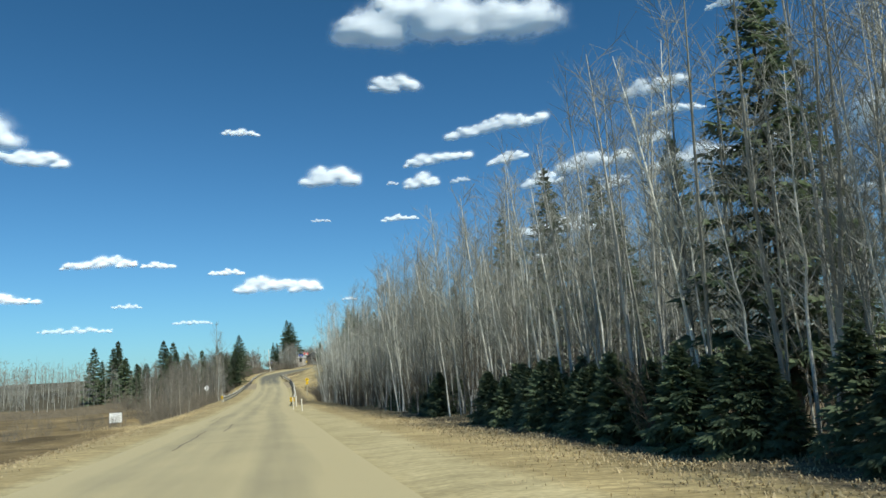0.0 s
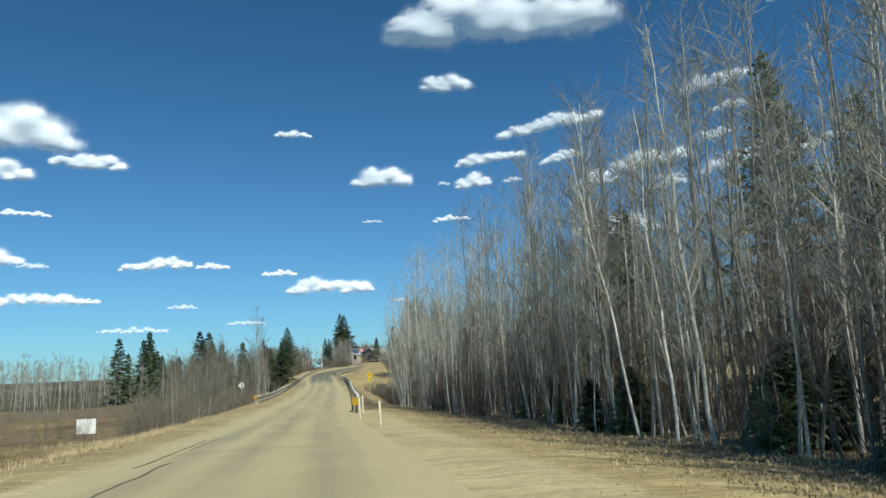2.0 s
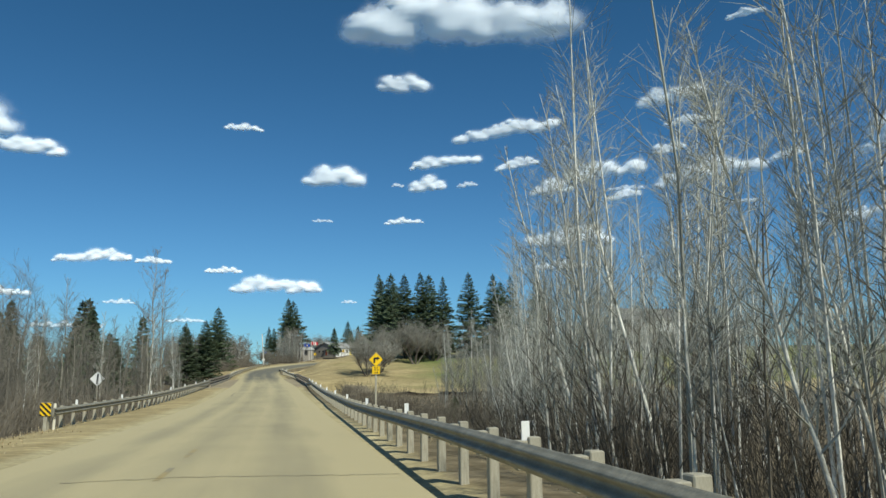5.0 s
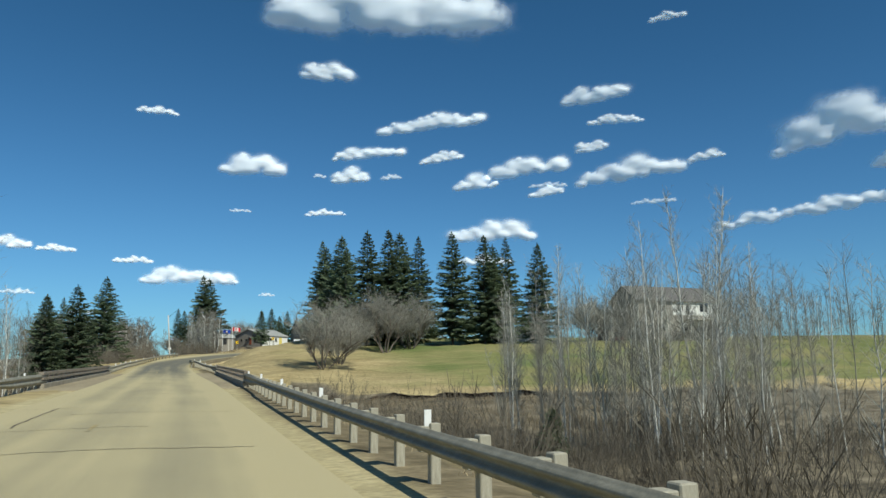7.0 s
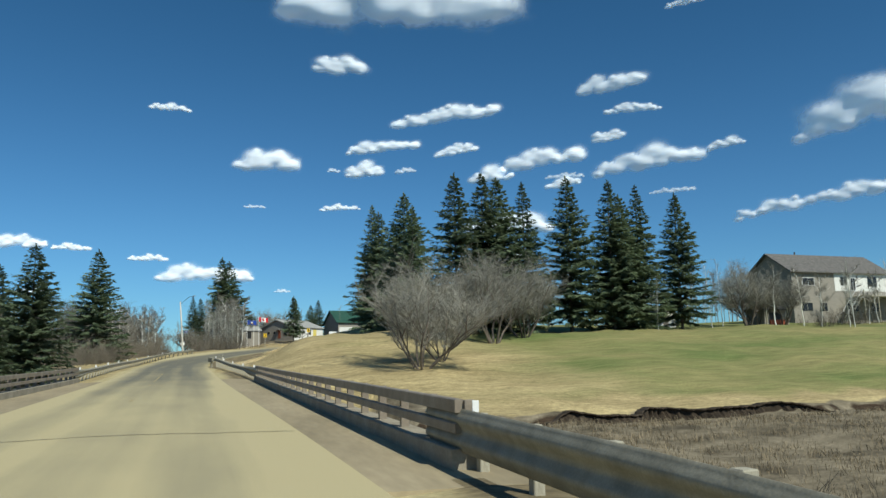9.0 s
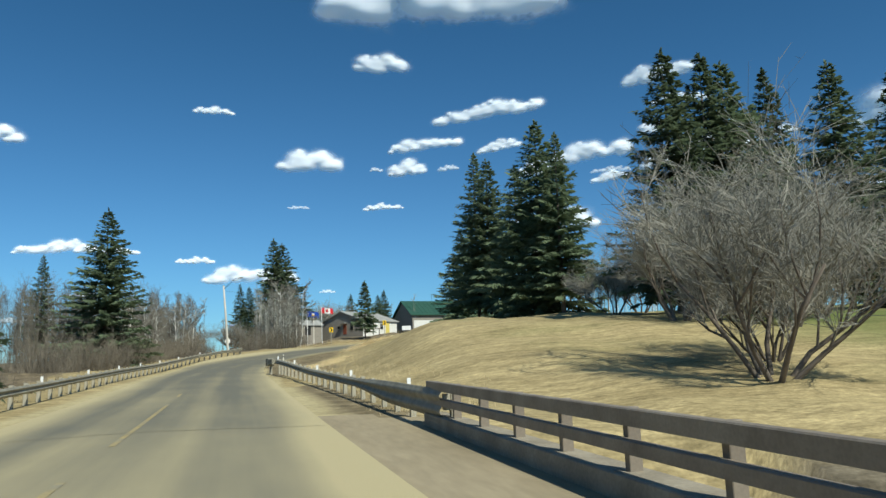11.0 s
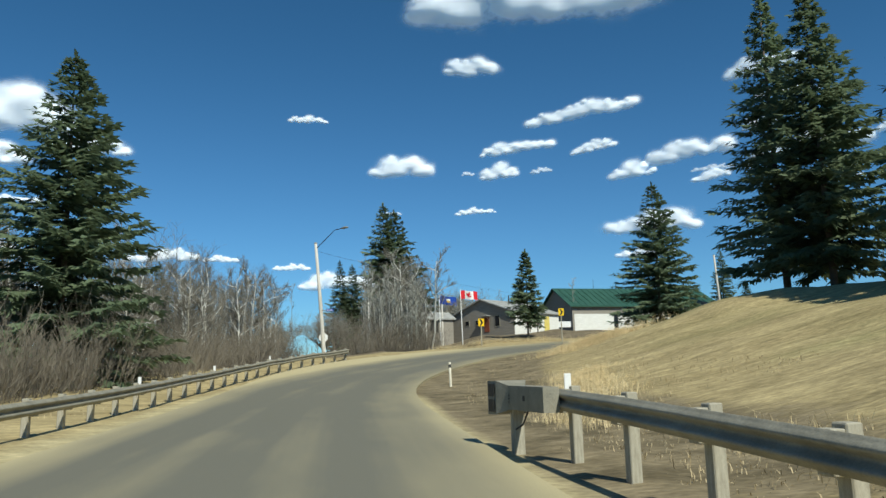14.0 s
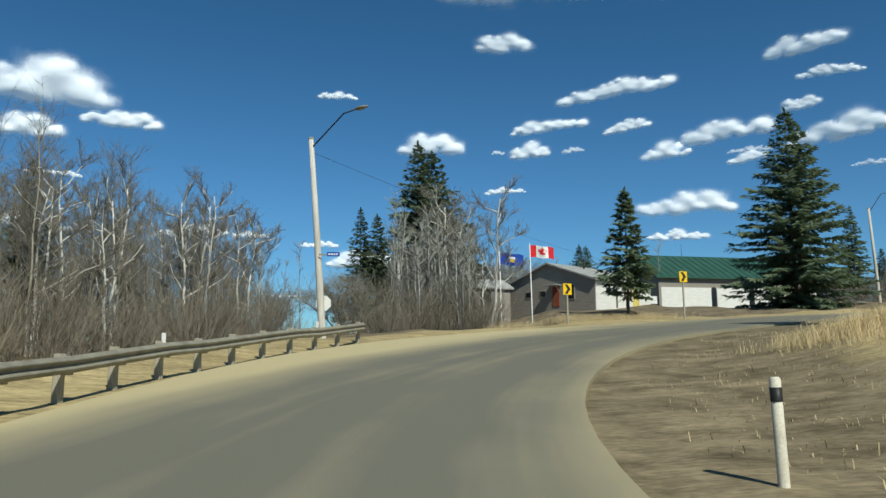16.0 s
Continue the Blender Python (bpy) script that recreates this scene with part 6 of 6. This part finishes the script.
gg = random.Random(12)
low, tall, reeds = [], [], []
for _ in range(12000):
    y = gg.uniform(0, 298)
    side = gg.random() < 0.55
    if side and 195 < y < 243:
        continue
    x = road_x(y) + (gg.uniform(5.6, 13 if y < 200 else 8) if side else -gg.uniform(6.4, 15))
    low.append((x, y, gg.uniform(0.5, 1.2)))
mat_ = []
for _ in range(5200):
    y = gg.uniform(2, 98)
    mat_.append((road_x(y) + 7.6 + 5.0 * gg.random() ** 0.8, y, gg.uniform(0.5, 1.3)))
for _ in range(2200):
    y = gg.uniform(20, 135)
    mat_.append((road_x(y) - 5.6 - 9 * gg.random(), y, gg.uniform(0.5, 1.2)))
for _ in range(1500):
    y = gg.uniform(15, 140)
    low.append((road_x(y) - gg.uniform(10, 40), y, gg.uniform(0.6, 1.6)))
clump = []
for _ in range(560):
    f = gg.gauss(0, 1)
    clump.append((4.1 + 1.2 * f, 315.2 + gg.gauss(0, 1.2) - 0.4 * f, gg.uniform(0.5, 1.0)))
for _ in range(260):
    f = gg.random()
    clump.append((-0.4 - 2.8 * f + gg.gauss(0, 0.7), 301 - 10 * f + gg.gauss(0, 0.8), gg.uniform(0.25, 0.5)))
for _ in range(160):
    y = gg.uniform(284.5, 296)
    clump.append((-4.7 + (y - 285) * 0.10 + gg.gauss(0, 0.6), y, gg.uniform(0.2, 0.45)))
for _ in range(130):
    y = gg.uniform(244, 282)
    tall.append((float(np.interp(y, [244, 282], [-2.0, -4.4])) + abs(gg.gauss(0, 1)) * 1.3, y, gg.uniform(0.2, 0.55)))
for _ in range(420):
    f = gg.random()
    tall.append((-3.0 + 14 * f + gg.gauss(0, 0.6), 346.5 + 3.4 * f + abs(gg.gauss(0, 1)) * 1.6, gg.uniform(0.4, 0.9)))
for _ in range(330):
    f = gg.gauss(0, 1)
    tall.append((-20.0 + 2.2 * gg.gauss(0, 1) + 0.7 * f, 106 + 7 * f, gg.uniform(0.35, 0.8)))
for _ in range(620):
    y = gg.gauss(80, 9)
    tall.append((road_x(y) - 6.8 - 5.0 * gg.random(), y, gg.uniform(0.22, 0.6)))
for _ in range(2000):
    y = gg.uniform(203, 231)
    reeds.append((road_x(y) + gg.uniform(11, 45), min(y, float(bank_y(np.array([road_x(y) + 25]))[0]) - 3), gg.uniform(0.25, 0.7)))
for _ in range(900):
    a = gg.uniform(-0.25, 0.7)
    r = BEND_R - gg.uniform(5.5, 14)
    low.append((BEND_C[0] - r * math.cos(a), BEND_C[1] + r * math.sin(a), gg.uniform(0.4, 1.3)))
grass_patch("dry_verge_grass", "short dry tan grass along the verges", low, 1, 0.05, 0.18, 6, "vergegrass", 0.008)
grass_patch("matted_grass", "flattened tan and brown long grass beside the road", mat_, 7, 0.04, 0.15, 11, "vergegrass", 0.018)
grass_patch("tall_dry_grass", "tall pale dry grass by the bend and the rails", tall, 2, 0.4, 1.0, 14, wide=0.0045)
grass_patch("grass_clumps", "pale tan tufts of long grass inside the bend", clump, 5, 0.3, 0.9, 36, wide=0.0035)
grass_patch("creek_reeds", "brown dead reeds on the creek flat", reeds, 3, 0.35, 1.0, 9, "reed")


# ---------- clouds ----------
def cloud_material():
    """Sunlit vapour: matt white, let through by light, frayed where it is thin."""
    m = bpy.data.materials.new("cloud_white")
    m.use_nodes = True
    N, L = m.node_tree.nodes, m.node_tree.links
    N.remove(N["Principled BSDF"])
    df = N.new("ShaderNodeBsdfDiffuse")
    df.inputs["Color"].default_value = (0.88, 0.89, 0.92, 1)
    tl = N.new("ShaderNodeBsdfTranslucent")
    tl.inputs["Color"].default_value = (0.58, 0.61, 0.66, 1)
    ms = N.new("ShaderNodeAddShader")
    L.new(df.outputs[0], ms.inputs[0])
    L.new(tl.outputs[0], ms.inputs[1])
    tr = N.new("ShaderNodeBsdfTransparent")
    at = N.new("ShaderNodeAttribute")
    at.attribute_name = "thick"
    tc = N.new("ShaderNodeTexCoord")
    n = N.new("ShaderNodeTexNoise")
    n.inputs["Scale"].default_value, n.inputs["Detail"].default_value = 0.010, 6
    n.inputs["Roughness"].default_value = 0.55
    L.new(tc.outputs["Object"], n.inputs["Vector"])
    fray = N.new("ShaderNodeMath")
    fray.operation = "MULTIPLY_ADD"
    L.new(n.outputs["Fac"], fray.inputs[0])
    fray.inputs[1].default_value, fray.inputs[2].default_value = 1.3, -0.65
    ad = N.new("ShaderNodeMath")
    L.new(at.outputs["Fac"], ad.inputs[0])
    L.new(fray.outputs[0], ad.inputs[1])
    lim = N.new("ShaderNodeMapRange")
    lim.inputs["From Min"].default_value, lim.inputs["From Max"].default_value = 0.03, 0.6
    L.new(at.outputs["Fac"], lim.inputs["Value"])
    mr = N.new("ShaderNodeMapRange")
    mr.interpolation_type = "SMOOTHSTEP"
    mr.inputs["From Min"].default_value, mr.inputs["From Max"].default_value = 0.08, 1.05
    L.new(ad.outputs[0], mr.inputs["Value"])
    veil = N.new("ShaderNodeMath")
    veil.operation = "MULTIPLY"
    L.new(mr.outputs["Result"], veil.inputs[0])
    L.new(lim.outputs["Result"], veil.inputs[1])
    mx = N.new("ShaderNodeMixShader")
    L.new(veil.outputs[0], mx.inputs[0])
    L.new(tr.outputs[0], mx.inputs[1])
    L.new(ms.outputs[0], mx.inputs[2])
    L.new(mx.outputs[0], N["Material Output"].inputs["Surface"])
    return m


M["cloud"] = cloud_material()
CLOUD_FAR = 3600.0


def cloud(az, el, wd, ht, seed, slant=0.0, thick=1.0):
    """A heap of vapour with a flat base, far off; az, el and sizes in degrees. It swells towards the viewer where it is thick."""
    r = np.random.RandomState(seed)
    a, e = radians(az), radians(el - 0.3)
    c = Vector((math.sin(a) * math.cos(e), math.cos(a) * math.cos(e), math.sin(e))) * CLOUD_FAR
    W, H = math.tan(radians(wd) / 2) * CLOUD_FAR * 1.08, math.tan(radians(ht) / 2) * CLOUD_FAR * 1.4
    nu, nv = int(np.clip(16 * W / H, 30, 110)), 30
    U, V = np.meshgrid(np.linspace(-1.25, 1.25, nu), np.linspace(-1.5, 1.7, nv))
    asp = W / H
    field = np.zeros(U.shape)
    n = int(5 + 3.2 * min(asp, 5))
    for k in range(n):
        u0 = -0.82 + 1.64 * (k + r.uniform(0.1, 0.9)) / n
        body = 1 - abs(u0) ** 2.2
        s = r.uniform(0.3, 0.62) * (0.35 + 0.65 * body)
        v0 = -0.6 + s * r.uniform(0.7, 1.5) + r.uniform(0, 0.45) * body
        field = np.maximum(field, 1.15 * np.exp(-((U - u0) * asp / (1.35 * s)) ** 2 * 0.75 - ((V - v0) / s) ** 2 * 0.75))
        if k % 2:
            u1, v1, s1 = u0 + r.uniform(-0.12, 0.12), v0 + s * 0.8, s * 0.5
            field = np.maximum(field, 0.95 * np.exp(-((U - u1) * asp / (1.2 * s1)) ** 2 * 0.75 - ((V - v1) / s1) ** 2 * 0.75))
    field = np.clip(field, 0, 1) * smooth(-1.05, -0.35, V) * (1 - smooth(1.4, 1.68, V)) * (1 - smooth(1.1, 1.24, np.abs(U)))
    bumps = sum(np.sin(U * asp * (2.2 + j) + r.uniform(0, 6.28)) * np.sin(V * (2.6 + j * 1.1) + r.uniform(0, 6.28)) for j in range(4)) / 4
    deep = H * (0.26 * field + 0.10 * bumps * field)
    pts = np.stack([U * W, -deep, V * H * 0.85 + slant * U * W], -1).reshape(-1, 3)
    ix = np.arange(nu * nv).reshape(nv, nu)
    fs = np.stack([ix[:-1, :-1], ix[:-1, 1:], ix[1:, 1:], ix[1:, :-1]], -1).reshape(-1, 4)
    o = raw("cloud", pts.tolist(), fs.tolist(), M["cloud"], smooth=True)
    mask(o, "thick", field * thick)
    o.matrix_basis = Matrix.Translation(c) @ Matrix.Rotation(-a, 4, "Z") @ Matrix.Rotation(e, 4, "X")
    tagged(o, "small white fair-weather cumulus cloud" if wd < 9 else "large white cumulus cloud with a grey base", "cloud", "clouds", "structure")
    return o


LEFT_SKY = ((11.4, 25.9, 16.0, 5.0, 0), (7.6, 21.5, 3.6, 1.5, -0.1), (15.3, 18.2, 8.2, 1.3, 0.12), (10.6, 16.1, 5.5, 1.1, 0.12), (9.3, 14.4, 2.5, 1.2, 0.1), (2.3, 14.9, 4.0, 1.9, 0), (-4.1, 18.1, 2.7, 0.6, 0), (7.6, 11.8, 3.0, 0.5, 0.05), (-13.7, 8.7, 5.3, 0.9, 0.06), (-9.9, 8.6, 2.5, 0.5, 0), (-5.2, 8.1, 2.7, 0.5, 0), (-1.6, 7.0, 7.0, 1.3, 0), (-23.0, 17.0, 8.0, 3.2, 0), (-18.4, 15.5, 4.9, 1.3, 0), (-24.2, 14.4, 5.1, 1.6, 0.05), (-22.0, 11.9, 3.4, 0.5, 0), (-23.5, 8.9, 3.4, 1.2, 0), (-21.0, 6.2, 8.4, 0.9, 0.02))
RIGHT_SKY = ((27.4, 19.8, 5.0, 1.4, 0.12), (28.8, 18.0, 4.2, 0.8, 0), (27.0, 16.2, 2.2, 0.9, 0.1), (22.1, 14.9, 6.3, 1.6, 0.1), (18.6, 14.0, 3.0, 1.3, 0.1), (29.6, 14.3, 8.0, 1.8, 0.1), (23.7, 13.2, 2.5, 0.8, 0.1), (34.9, 15.0, 2.6, 0.8, 0.15), (43.7, 15.9, 8.9, 3.0, 0.1), (46.5, 13.6, 3.0, 1.3, 0.1), (41.1, 10.8, 13.5, 1.3, 0.1), (32.8, 24.5, 2.7, 0.6, 0.05), (16.0, 15.8, 3.2, 0.8, 0.15), (19.6, 10.3, 6.4, 1.6, 0), (19.0, 8.4, 4.2, 0.8, 0))
LOW_SKY = ((-21.4, 8.5, 2.1, 0.5, 0), (-11.9, 5.8, 2.1, 0.4, 0), (-15.1, 4.2, 5.1, 0.5, 0), (7.1, 14.4, 0.9, 0.4, 0), (12.3, 14.4, 1.6, 0.6, 0.1), (1.6, 11.8, 1.6, 0.3, 0), (23.8, 13.7, 3.0, 0.5, 0), (31.2, 12.2, 3.4, 0.5, 0), (-28, 12, 5, 1.5, 0), (52, 17, 8, 2.4, 0), (3.6, 6.0, 1.2, 0.3, 0), (-7.6, 4.6, 3.0, 0.4, 0))
for k, (az, el, wd, ht, sl) in enumerate(LEFT_SKY + RIGHT_SKY):
    cloud(az, el, wd, ht, 100 + k, sl)
for k, (az, el, wd, ht, sl) in enumerate(LOW_SKY):
    cloud(az, el, wd, ht, 200 + k, sl, 0.7)
